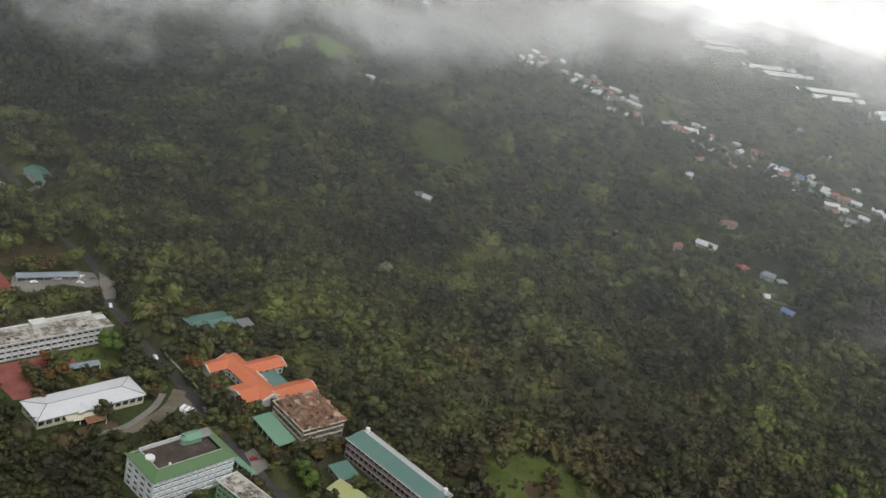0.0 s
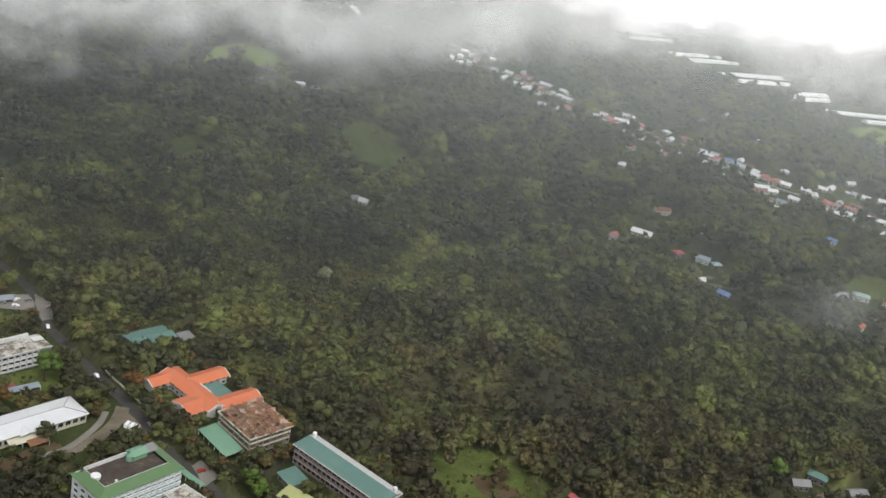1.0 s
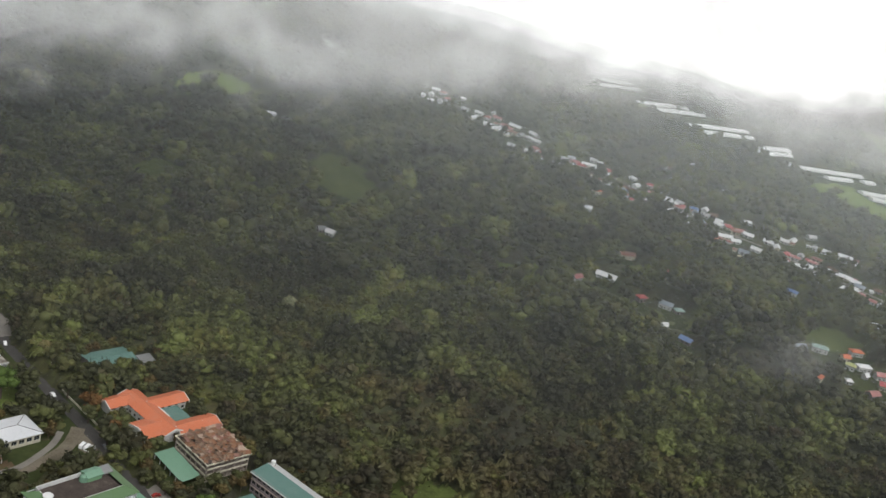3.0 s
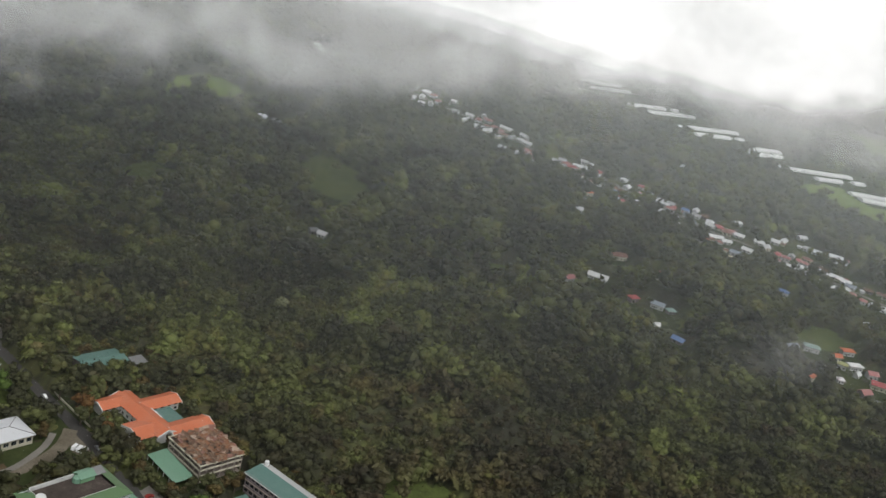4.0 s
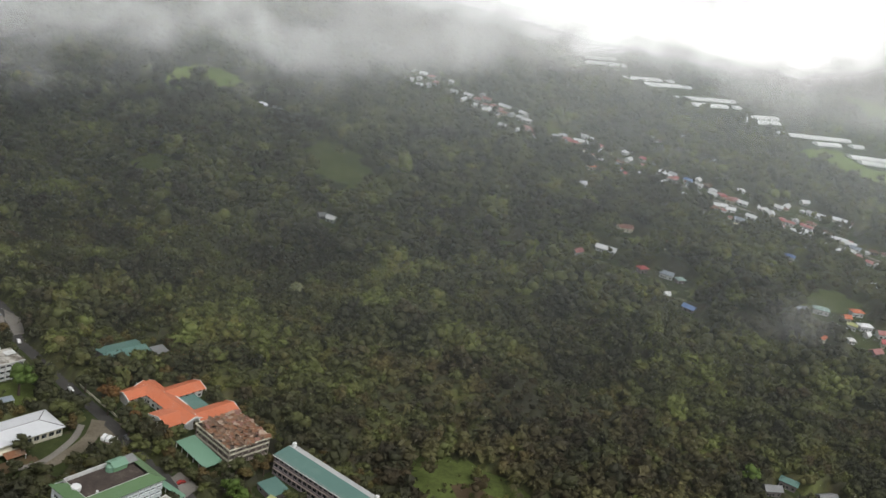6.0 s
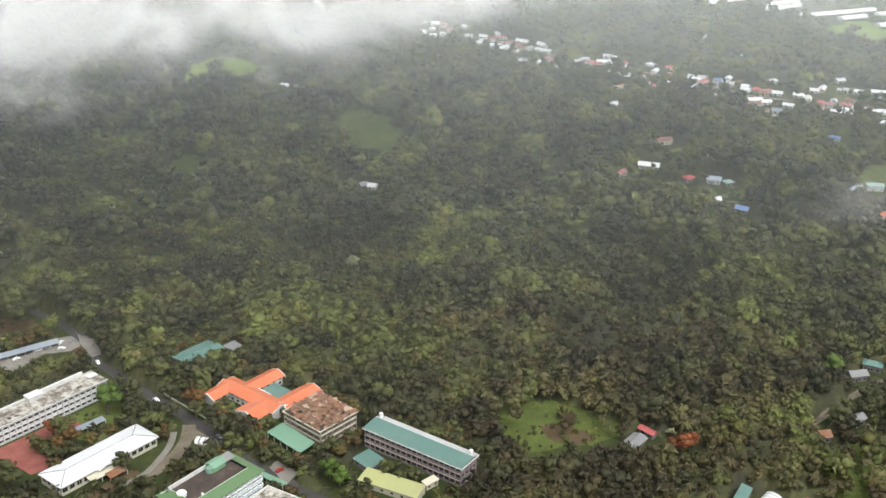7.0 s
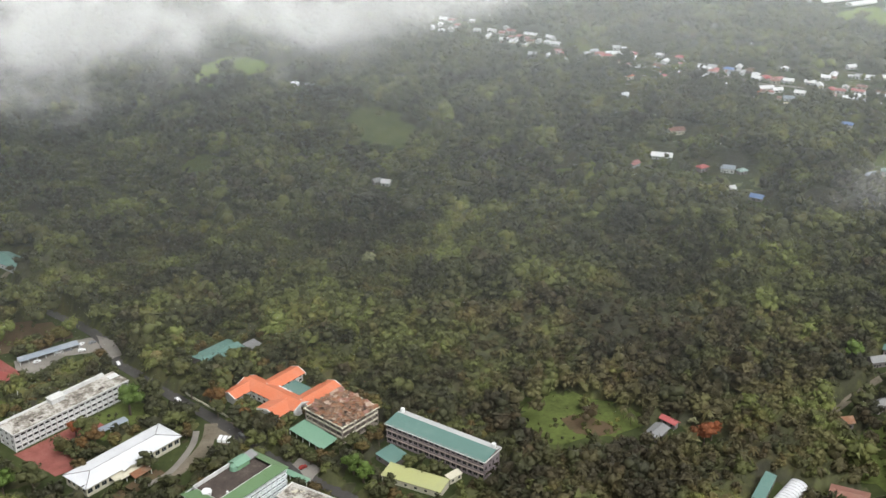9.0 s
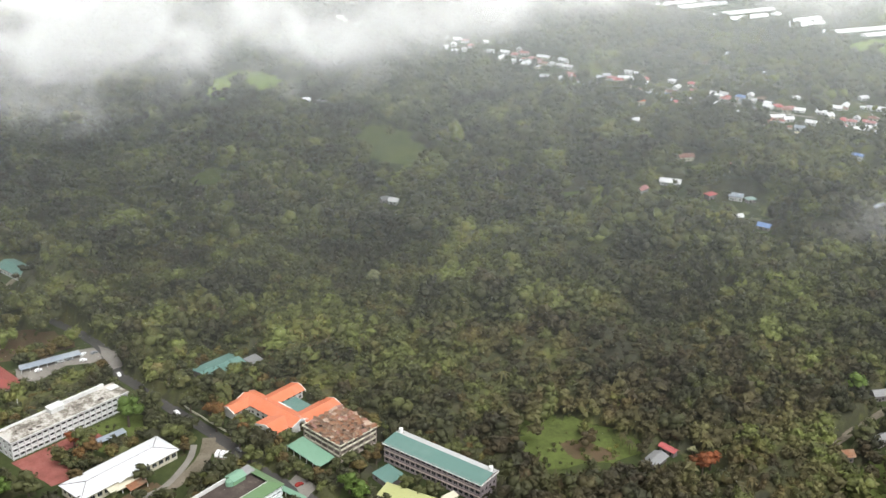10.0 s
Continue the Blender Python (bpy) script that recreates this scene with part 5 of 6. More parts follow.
# ---- vehicles and small things on the campus ----
def vehicle(name, x, y, deg, paint, label, category, L=4.4, W=1.8, H=1.5, van=False, group=""):
    t = thing(name, x, y, deg, label, category, group, z=0.2)
    bm = bmesh.new()
    prof = [(-L / 2, 0.35), (-L / 2, 0.95), (-L / 2 + 0.25, H if van else 1.0), (-L * 0.28, H), (L * (0.36 if van else 0.12), H), (L * (0.44 if van else 0.26), 0.98), (L / 2, 0.85), (L / 2, 0.35)]
    a = [bm.verts.new((px, -W / 2, pz)) for px, pz in prof]
    b = [bm.verts.new((px, W / 2, pz)) for px, pz in prof]
    bm.faces.new(a)
    bm.faces.new(b[::-1])
    for k in range(len(prof)):
        j = (k + 1) % len(prof)
        bm.faces.new((a[j], a[k], b[k], b[j]))
    body = part("body", bm, M[paint], t)
    part("window", boxes((-L * 0.24, L * (0.34 if van else 0.1), -W / 2 - 0.01, W / 2 + 0.01, H - 0.5, H - 0.12)), M["glass"], t)
    tyre = bmesh.new()
    tube(tyre, (0, -0.11, 0), (0, 0.11, 0), 0.33, 0.33, 10)
    tm = mesh_of("wheel", tyre, M["rubber"])
    for sx in (-0.32, 0.32):
        for sy in (-1, 1):
            piece("wheel", tm, t, Matrix.Translation((sx * L, sy * (W / 2 - 0.1), 0.33)))
    return t


CLEAR.append((-109, 487, 13, 11, 70, 3.0))
vehicle("van", -108.0, 489.6, 78, "car_white", "white van parked on the forecourt", "van", 5.2, 1.9, 2.1, True, "vans on the forecourt")
vehicle("van", -105.4, 489.0, 78, "car_white", "white van parked on the forecourt", "van", 5.2, 1.9, 2.1, True, "vans on the forecourt")
vehicle("van", -102.8, 488.4, 80, "car_white", "white van parked on the forecourt", "van", 5.2, 1.9, 2.1, True, "vans on the forecourt")
vehicle("car", -136.7, 530.5, -45, "car_white", "white car driving on the campus road", "car")
vehicle("car", -97.5, 493.5, -48, "car_grey", "grey car on the road by the forecourt", "car")
vehicle("car", -178.0, 572.5, -60, "car_white", "white car on the road behind the school", "car")
for k, (vx, vy, vd, vp) in enumerate(((-216, 588, 33, "car_white"), (-211, 590.5, 20, "car_grey"), (-205, 597, 70, "car_white"), (-203, 589.5, 20, "car_white"), (-226, 577, 40, "car_white"), (-199, 599, 40, "car_grey"))):
    vehicle("car", vx, vy, vd, vp, ("white" if vp == "car_white" else "grey") + " car parked in the concrete lot", "car", group="cars in the parking lot")
vehicle("car", -63.5, 462.5, 40, "car_red", "dark red car on the stained yard", "car")


def flagpole(x, y, h):
    t = thing("flagpole", x, y, 30, "tall pale flagpole on the lawn by the school", "flagpole")
    bm = bmesh.new()
    tube(bm, (0, 0, 0.3), (0, 0, h), 0.2, 0.12, 8)
    part("pole", bm, M["trim"], t)
    part("plinth", boxes((-0.9, 0.9, -0.9, 0.9, 0, 0.3)), M["concrete"], t)
    bm = bmesh.new()
    tube(bm, (0, 0, h), (0, 0, h + 0.35), 0.22, 0.05, 8)
    part("finial", bm, M["trim"], t)


flagpole(-222.5, 529.0, 10.0)


# ---- trees ----
rng = np.random.default_rng(7)
GOLD = (1 + 5 ** 0.5) / 2
ICO_V = np.array([(-1, GOLD, 0), (1, GOLD, 0), (-1, -GOLD, 0), (1, -GOLD, 0), (0, -1, GOLD), (0, 1, GOLD), (0, -1, -GOLD), (0, 1, -GOLD), (GOLD, 0, -1), (GOLD, 0, 1), (-GOLD, 0, -1), (-GOLD, 0, 1)]) / (1 + GOLD ** 2) ** 0.5
ICO_F = np.array([(0, 11, 5), (0, 5, 1), (0, 1, 7), (0, 7, 10), (0, 10, 11), (1, 5, 9), (5, 11, 4), (11, 10, 2), (10, 7, 6), (7, 1, 8), (3, 9, 4), (3, 4, 2), (3, 2, 6), (3, 6, 8), (3, 8, 9), (4, 9, 5), (2, 4, 11), (6, 2, 10), (8, 6, 7), (9, 8, 1)])


def turned():
    q, r = np.linalg.qr(rng.normal(size=(3, 3)))
    return q


def lumpy(v, much):
    """Soft swellings over a ball."""
    w = np.zeros(len(v))
    for k in range(4):
        w += np.sin(v @ rng.normal(size=3) * 2.6 + rng.uniform(0, 6.28))
    return 1 + much * w[:, None] / 2 + rng.uniform(-0.2, 0.2, (len(v), 1))


def crown(lumps, leaves, leaf=0.2, flat=0.74, spread=0.56):
    """A crown of radius about 1 whose foot is at z = 0: uneven clumps, with ragged leaf tufts that mostly lie along them."""
    verts, faces, n = [], [], 0
    balls = [(np.array((0.0, 0.0, 0.45)), 0.55)]
    lean = rng.uniform(-0.25, 0.25, 2)
    for k in range(lumps - 1):
        a = 2.399 * k + rng.uniform(-0.8, 0.8)
        up = rng.uniform(0.0, 1.0)
        d = spread * rng.uniform(0.6, 1.4) * (1 - 0.5 * up * up)
        balls.append((np.array((math.cos(a) * d + lean[0] * up, math.sin(a) * d + lean[1] * up, 0.15 + 0.95 * up)), rng.uniform(0.24, 0.5)))
    for c, r in balls:
        v = (ICO_V * lumpy(ICO_V, 0.22)) @ turned() * r * np.array((1, 1, flat)) + c
        verts.append(v)
        faces.append(ICO_F + n)
        n += 12
    smooth = sum(len(f) for f in faces)
    for k in range(leaves):
        c, r = balls[rng.integers(len(balls))]
        d = rng.normal(size=3)
        d[2] = abs(d[2]) * 1.1 - 0.3
        d /= np.linalg.norm(d)
        p = c + d * r * rng.uniform(0.88, 1.4) * np.array((1, 1, flat))
        o = rng.normal(size=(3, 3)) * leaf * rng.uniform(0.4, 1.3)
        o -= rng.uniform(0.1, 0.8) * (o @ d)[:, None] * d[None]
        verts.append(p + o)
        faces.append(np.array([(n, n + 1, n + 2)]))
        n += 3
    return np.concatenate(verts), np.concatenate(faces), smooth


def palm(fronds=14, trunk=True):
    """A coconut palm, 1 high to its crown's foot."""
    verts, faces, n = [], [], 0
    lean = rng.uniform(-0.08, 0.08, 2)
    top = np.array((lean[0], lean[1], 1.0))
    if trunk:
        ring = [(0.022, 0.0), (0.014, 1.0)]
        v = []
        for r, z in ring:
            for k in range(4):
                a = math.pi / 2 * k
                v.append((r * math.cos(a) + lean[0] * z, r * math.sin(a) + lean[1] * z, z))
        verts.append(np.array(v))
        faces += [(k, (k + 1) % 4, 4 + k) for k in range(4)] + [((k + 1) % 4, 4 + (k + 1) % 4, 4 + k) for k in range(4)]
        n = 8
    for k in range(fronds):
        a = 2 * math.pi * k / fronds + rng.uniform(-0.25, 0.25)
        el = rng.uniform(-0.1, 1.0)
        d = np.array((math.cos(a), math.sin(a), 0.0))
        s = np.array((-math.sin(a), math.cos(a), 0.0))
        length = rng.uniform(0.36, 0.5)
        v = []
        for j, (u, w) in enumerate(((0.0, 0.02), (0.35, 0.055), (0.75, 0.05), (1.0, 0.01))):
            drop = el * u - 1.15 * u * u
            c = top + d * length * u * (1 - 0.12 * u) + np.array((0, 0, length * drop))
            v += [c + s * w + (0, 0, -0.02), c - s * w + (0, 0, -0.02)]
        verts.append(np.array(v))
        for j in range(3):
            b = n + 2 * j
            faces += [(b, b + 1, b + 3), (b, b + 3, b + 2)]
        n += 8
    return np.concatenate(verts), np.array(faces), 0


def as_mesh(name, v, f, smooth, mats, tone=None, slots=None):
    me = bpy.data.meshes.new(name)
    me.vertices.add(len(v))
    me.vertices.foreach_set("co", np.ascontiguousarray(v, np.float32).ravel())
    me.loops.add(len(f) * 3)
    me.loops.foreach_set("vertex_index", np.ascontiguousarray(f, np.int32).ravel())
    me.polygons.add(len(f))
    me.polygons.foreach_set("loop_start", np.arange(0, len(f) * 3, 3, dtype=np.int32))
    for m in mats:
        me.materials.append(m)
    me.update(calc_edges=True)
    me.polygons.foreach_set("use_smooth", np.ascontiguousarray(smooth, bool))
    if tone is not None:
        at = me.attributes.new("tone", "FLOAT", "POINT")
        at.data.foreach_set("value", np.ascontiguousarray(tone, np.float32))
    me.validate()
    return me


# where trees may stand
def inside(poly, x, y):
    hit = np.zeros(len(x), bool)
    px, py = np.array(poly).T
    qx, qy = np.roll(px, -1), np.roll(py, -1)
    for a, b, c, d in zip(px, py, qx, qy):
        cross = (b > y) != (d > y)
        hit ^= cross & (x < (c - a) * (y - b) / (d - b + 1e-12) + a)
    return hit


def allowed(x, y, grow=0.0, bare=False):
    ok = np.ones(len(x), bool)
    for cx, cy, hl, hw, deg, front in CLEAR:
        near = ok & (abs(x - cx) < hl + hw + front + 9) & (abs(y - cy) < hl + hw + front + 9)
        if not near.any():
            continue
        c, s = math.cos(radians(deg)), math.sin(radians(deg))
        for push in (0, 0.33, 0.66, 1.0):
            u = (x - cx) * c + (y + push * front - cy) * s
            v = -(x - cx) * s + (y + push * front - cy) * c
            ok &= ~(near & (abs(u) < hl + grow) & (abs(v) < hw + grow))
    for pts, half in LANES:
        p = np.array([(q.x, q.y) for q in pts])
        for a, b in zip(p, p[1:]):
            d = b - a
            t = np.clip(((x - a[0]) * d[0] + (y - a[1]) * d[1]) / (d @ d + 1e-9), 0, 1)
            ok &= (x - a[0] - t * d[0]) ** 2 + (y + 2.0 - a[1] - t * d[1]) ** 2 > (half + 0.4 + 0.6 * grow) ** 2
            ok &= (x - a[0] - t * d[0]) ** 2 + (y + 5.5 - a[1] - t * d[1]) ** 2 > (half * 0.8) ** 2
            ok &= (x - a[0] - t * d[0]) ** 2 + (y + 9.5 - a[1] - t * d[1]) ** 2 > (half * 0.7) ** 2
    for poly, kept in GLADES:
        loose = rng.random(len(x)) > (0 if bare else kept)
        for push in ((2.0, 13.0, 24.0, 36.0) if poly[0][1] > 700 else (2.0, 7.0, 12.0)):
            ok &= ~(inside(poly, x, y + push) & loose)
        if bare:
            g = float(grow) + 1.0
            for dx, dy in ((g, 0), (-g, 0), (0, g), (0, -g)):
                ok &= ~inside(poly, x + dx, y + dy)
    return ok


def wild(x, y, wave, seed):
    """Soft noise over the land, 0 to 1."""
    r = np.random.default_rng(seed)
    total = np.zeros(len(x))
    for k in range(7):
        a, ph = r.uniform(0, 2 * math.pi), r.uniform(0, 6.28)
        f = 2 * math.pi / (wave * r.uniform(0.6, 1.6))
        total += np.sin((x * math.cos(a) + y * math.sin(a)) * f + ph)
    return np.clip(0.5 + total / 7.5, 0, 1)


def scatter(r0, r1, cell, a0=-33, a1=40):
    """Uneven spots between two distances, in the sector that the place fills."""
    xs = np.arange(-r1, r1, cell)
    ys = np.arange(0, r1, cell * 0.87)
    gx, gy = np.meshgrid(xs, ys)
    gx = gx + (np.arange(len(ys)) % 2)[:, None] * cell / 2
    gx, gy = gx.ravel(), gy.ravel()
    gx, gy = gx + rng.uniform(-0.42, 0.42, len(gx)) * cell, gy + rng.uniform(-0.42, 0.42, len(gy)) * cell
    r, a = np.hypot(gx, gy), np.degrees(np.arctan2(gx, gy))
    k = (r > r0) & (r <= r1) & (a > a0) & (a < a1)
    return gx[k], gy[k]


def wood(name, x, y, size, templates, mat, label, heights, tone, stand=0.0):
    """One mesh of many trees."""
    vs, fs, sm, tn, base = [], [], [], [], 0
    pick = rng.integers(len(templates), size=len(x))
    for t, (v, f, s) in enumerate(templates):
        k = np.nonzero(pick == t)[0]
        if not len(k):
            continue
        a = rng.uniform(0, 2 * math.pi, len(k))
        c, s_ = np.cos(a)[:, None], np.sin(a)[:, None]
        sx = size[k][:, None]
        h = heights[k][:, None]
        wx = (v[None, :, 0] * c - v[None, :, 1] * s_) * sx + x[k][:, None]
        wy = (v[None, :, 0] * s_ + v[None, :, 1] * c) * sx * rng.uniform(0.65, 1.2, (len(k), 1)) + y[k][:, None]
        wz = v[None, :, 2] * (sx * rng.uniform(0.8, 1.3, (len(k), 1)) if stand >= 0 else h) + (h if stand >= 0 else 0)
        vs.append(np.stack([wx, wy, wz], -1).reshape(-1, 3))
        fs.append((f[None] + base + np.arange(len(k))[:, None, None] * len(v)).reshape(-1, 3))
        one = np.zeros(len(f), bool)
        one[:s] = True
        sm.append(np.tile(one, len(k)))
        tn.append(np.repeat(tone[k], len(v)))
        base += len(k) * len(v)
    me = as_mesh(name, np.concatenate(vs), np.concatenate(fs), np.concatenate(sm), [mat], np.concatenate(tn))
    return tagged(new(name, me), label, "forest", kind="stuff")


NEAR = [crown(5 + k % 3, 92, 0.2) for k in range(20)]
MID = [crown(4 + k % 3, 34, 0.19) for k in range(14)]
FAR = [crown(2 + k % 2, 9, 0.26, 0.7, 0.6) for k in range(10)]
PALMS = [palm() for k in range(8)]


def rise(x, y):
    """How much taller the wood grows here."""
    return 12.0 * wild(x * 0.5, y, 52, 31) ** 2 * np.clip((y - 540) / 70, 0.3, 1)


def tones(x, y, n):
    return np.clip(0.16 + 0.6 * wild(x, y, 55, 5) + rng.normal(0, 0.26, n), 0, 1)


# single trees round the campus
def tree_kind(mat, label, seed_lumps=9, group="trees on the campus"):
    v, f, s = crown(seed_lumps + 2, 260, 0.12)
    one = np.zeros(len(f), bool)
    one[:s] = True
    cm = as_mesh("crown", v, f, one, [mat])
    bm = bmesh.new()
    tube(bm, (0, 0, -1.0), (0.02, 0.01, 0.35), 0.10, 0.06, 7)
    for k in range(4):
        a = 1.57 * k + rng.uniform(-0.4, 0.4)
        tube(bm, (0.01, 0, 0.0), (0.4 * math.cos(a), 0.4 * math.sin(a), 0.55), 0.045, 0.02, 5)
    tm = mesh_of("trunk", bm, M["bark"])
    t = tagged(new("tree"), label, "tree", group)
    for nm, me in (("trunk", tm), ("crown", cm)):
        o = new(nm, me)
        o.parent = t
    return t


def put(model, used, x, y, r, lift, spin):
    """Stand a tree of crown radius r with its crown's foot at height lift."""
    m = Matrix.LocRotScale((x, y, lift), Euler((0, 0, spin)), None)
    if not used:
        t = model
        t.matrix_basis = m
    else:
        t = copy_thing(model, m)
    t.scale = (r, r, max(r * 0.9, lift))
    return t


CLEAR += [(-120, 484, 24, 6, 75, 9.0), (-214, 586, 24, 8, 33, 10.0), (-104, 487, 7, 4, 40, 7.0)]
sx, sy = scatter(385, 650, 6.4, -36, 14)
k = (sx > -300) & (sx < 55) & (sy < 610) & (sy > 385)
sx, sy = sx[k], sy[k]
k = allowed(sx, sy, 1.2)
sx, sy = sx[k], sy[k]
campus = (np.abs(sx + 115) < 175)
sx, sy = sx[campus], sy[campus]
closeness = np.full(len(sx), 1e9)
for cx, cy, hl, hw, deg, front in CLEAR:
    closeness = np.minimum(closeness, np.hypot(sx - cx, sy - cy) - (hl + hw) * 0.5)
order = np.argsort(closeness)[:260]
single = np.zeros(len(sx), bool)
single[order] = True
SINGLE_XY = np.stack([sx[single], sy[single]], 1)
models_t = [tree_kind(M["leaf_own"], "broad green campus tree with a dense uneven crown", 8 + k % 3) for k in range(6)]
models_t.append(tree_kind(M["leaf_bronze"], "campus tree with brownish bronze-green leaves", 9))
used_t = set()
for tx, ty in SINGLE_XY:
    k = int(min(6, rng.integers(10)))
    r = float(rng.uniform(2.8, 5.0))
    put(models_t[k], k in used_t, tx, ty, r, float(rng.uniform(2.4, 3.8)), float(rng.uniform(0, 6.28)))
    used_t.add(k)
for mat_, lab_, spots_ in (("leaf_red", "flame tree in full red blossom", ((-184, 497, 4.5), (143, 472, 5.5), (148, 476, 5.0), (139, 475, 4.0), (-178.5, 500, 3.0))),
                           ("leaf_rust", "tree with russet and green leaves", ((-113, 522, 5.2), (-118, 526, 4.0), (-96, 505, 4.4), (-172, 487, 5.5), (-177, 480, 4.5), (-98, 512, 3.5))),
                           ("leaf_own", "large dark green shade tree on the campus", ((-141, 463, 5.0), (-176, 491, 7.0), (-132, 499, 6.0), (-97, 494, 6.0), (-89, 478, 5.5), (-112, 512, 5.0), (-75, 444, 4.0), (-20, 443, 3.6), (-10, 457, 4.2), (-3, 452, 3.4),
                            (-39, 478, 4.5), (-193, 449, 7.0), (-139, 446, 4.0), (-129, 531, 5.0), (-101, 547, 6.0))),
                           ("leaf_lime", "tree with fresh lime-green leaves", ((253, 550, 7.0), (-38, 456, 5.8), (-33, 449, 5.2), (-160, 517, 8.0), (-226, 462, 6.0), (-234, 454, 6.5), (-222, 449, 7.0), (-207, 447, 6.5), (-214, 438, 6.5))),
                           ("leaf_pale", "pale grey-green tree standing out of the wood", ((-33, 699, 5.0), (-31, 706, 4.0), (142, 490, 2.6)))):
    model = tree_kind(M[mat_], lab_, 9, "")
    for k, (tx, ty, r) in enumerate(spots_):
        put(model, k > 0, tx, ty, r, r * 0.95, k * 1.7)
        CLEAR.append((tx, ty, r * 0.8, r * 0.8, 0, 2.5))

# the wood in three depths
nx_, ny_ = scatter(378, 760, 6.3)
sz = rng.triangular(2.7, 4.2, 8.4, len(nx_)) * (0.75 + 0.55 * wild(nx_, ny_, 120, 9))
k = allowed(nx_, ny_, sz * 0.55)
nx_, ny_, sz = nx_[k], ny_[k], sz[k]
far_from = np.ones(len(nx_), bool)
for px, py in SINGLE_XY:
    far_from &= (nx_ - px) ** 2 + (ny_ - py) ** 2 > 14
nx_, ny_, sz = nx_[far_from], ny_[far_from], sz[far_from]
grove = wild(nx_ * 0.6, ny_, 190, 3) * np.clip((nx_ + 40) / 100, 0, 1) * np.clip((690 - ny_) / 80, 0, 1)
pick_ = rng.random(len(nx_))
is_palm = pick_ < np.clip((grove - 0.3) * 0.4, 0.002, 0.1)
is_olive = ~is_palm & (pick_ < np.clip((grove - 0.2) * 2.6, 0.06, 0.75))
for flag, nm, mt, lb in ((~is_palm & ~is_olive, "forest_near", "leaf", "dense tropical broadleaf wood with uneven dark crowns"),
                         (is_olive, "olive_scrub", "leaf_olive", "olive-brown scrub and low trees within the wood")):
    x_, y_, z_ = nx_[flag], ny_[flag], sz[flag] * (0.92 if nm == "olive_scrub" else 1.0)
    wood(nm, x_, y_, z_, NEAR, M[mt], lb, z_ * 0.35 + rng.uniform(0, 2.5, len(z_)) + rise(x_, y_), tones(x_, y_, len(z_)))
p = is_palm
ph = rng.uniform(7.5, 11.5, p.sum())
wood("palm_grove", nx_[p], ny_[p], ph, PALMS, M["leaf_olive"], "coconut palms standing among the scrub", ph, np.clip(rng.normal(0.6, 0.25, len(ph)), 0, 1), -1)
mx, my = scatter(760, 1230, 10.2, -30, 36)
sz = rng.triangular(3.6, 6.0, 12.0, len(mx)) * (0.75 + 0.55 * wild(mx, my, 150, 11))
k = allowed(mx, my, sz * 0.7)
mx, my, sz = mx[k], my[k], sz[k]
wood("forest_middle", mx, my, sz, MID, M["leaf"], "tropical wood farther off with patches of lighter crowns", sz * 0.3 + rng.uniform(0, 4.5, len(sz)) + rise(mx, my), tones(mx, my, len(sz)))
fx, fy = scatter(1230, 2350, 14.2, -27, 31)
sz = rng.triangular(4.5, 7.5, 14.0, len(fx))
k = allowed(fx, fy, sz * 0.5)
fx, fy, sz = fx[k], fy[k], sz[k]
wood("forest_far", fx, fy, sz, FAR, M["leaf"], "distant wood fading into mist", sz * 0.3 + rng.uniform(-0.5, 2.0, len(sz)) + 0.8 * rise(fx, fy), tones(fx, fy, len(sz)))


# bushes and tall weeds on the open ground near the campus
bx, by, bs = [], [], []
for poly, kept in GLADES:
    px, py = np.array(poly).T
    if py.max() > 660 or kept < 0.03:
        continue
    n_b = int((px.max() - px.min()) * (py.max() - py.min()) / 22)
    tx, ty = rng.uniform(px.min(), px.max(), n_b), rng.uniform(py.min(), py.max(), n_b)
    good = inside(poly, tx, ty) & (wild(tx, ty, 14, 55) > 0.48)
    bx.append(tx[good])
    by.append(ty[good])
bx, by = np.concatenate(bx), np.concatenate(by)
free = np.ones(len(bx), bool)
for cx, cy, hl, hw, deg, front in CLEAR:
    c, s = math.cos(radians(deg)), math.sin(radians(deg))
    u, v = (bx - cx) * c + (by - cy) * s, -(bx - cx) * s + (by - cy) * c
    free &= ~((abs(u) < hl) & (abs(v) < hw))
bx, by = bx[free], by[free]
bs = rng.triangular(0.4, 0.8, 2.0, len(bx))
wood("bushes", bx, by, bs, NEAR, M["leaf"], "low bushes and tall weeds scattered over rough grass", np.full(len(bx), -0.1), np.clip(tones(bx, by, len(bx)) + 0.25, 0, 1))


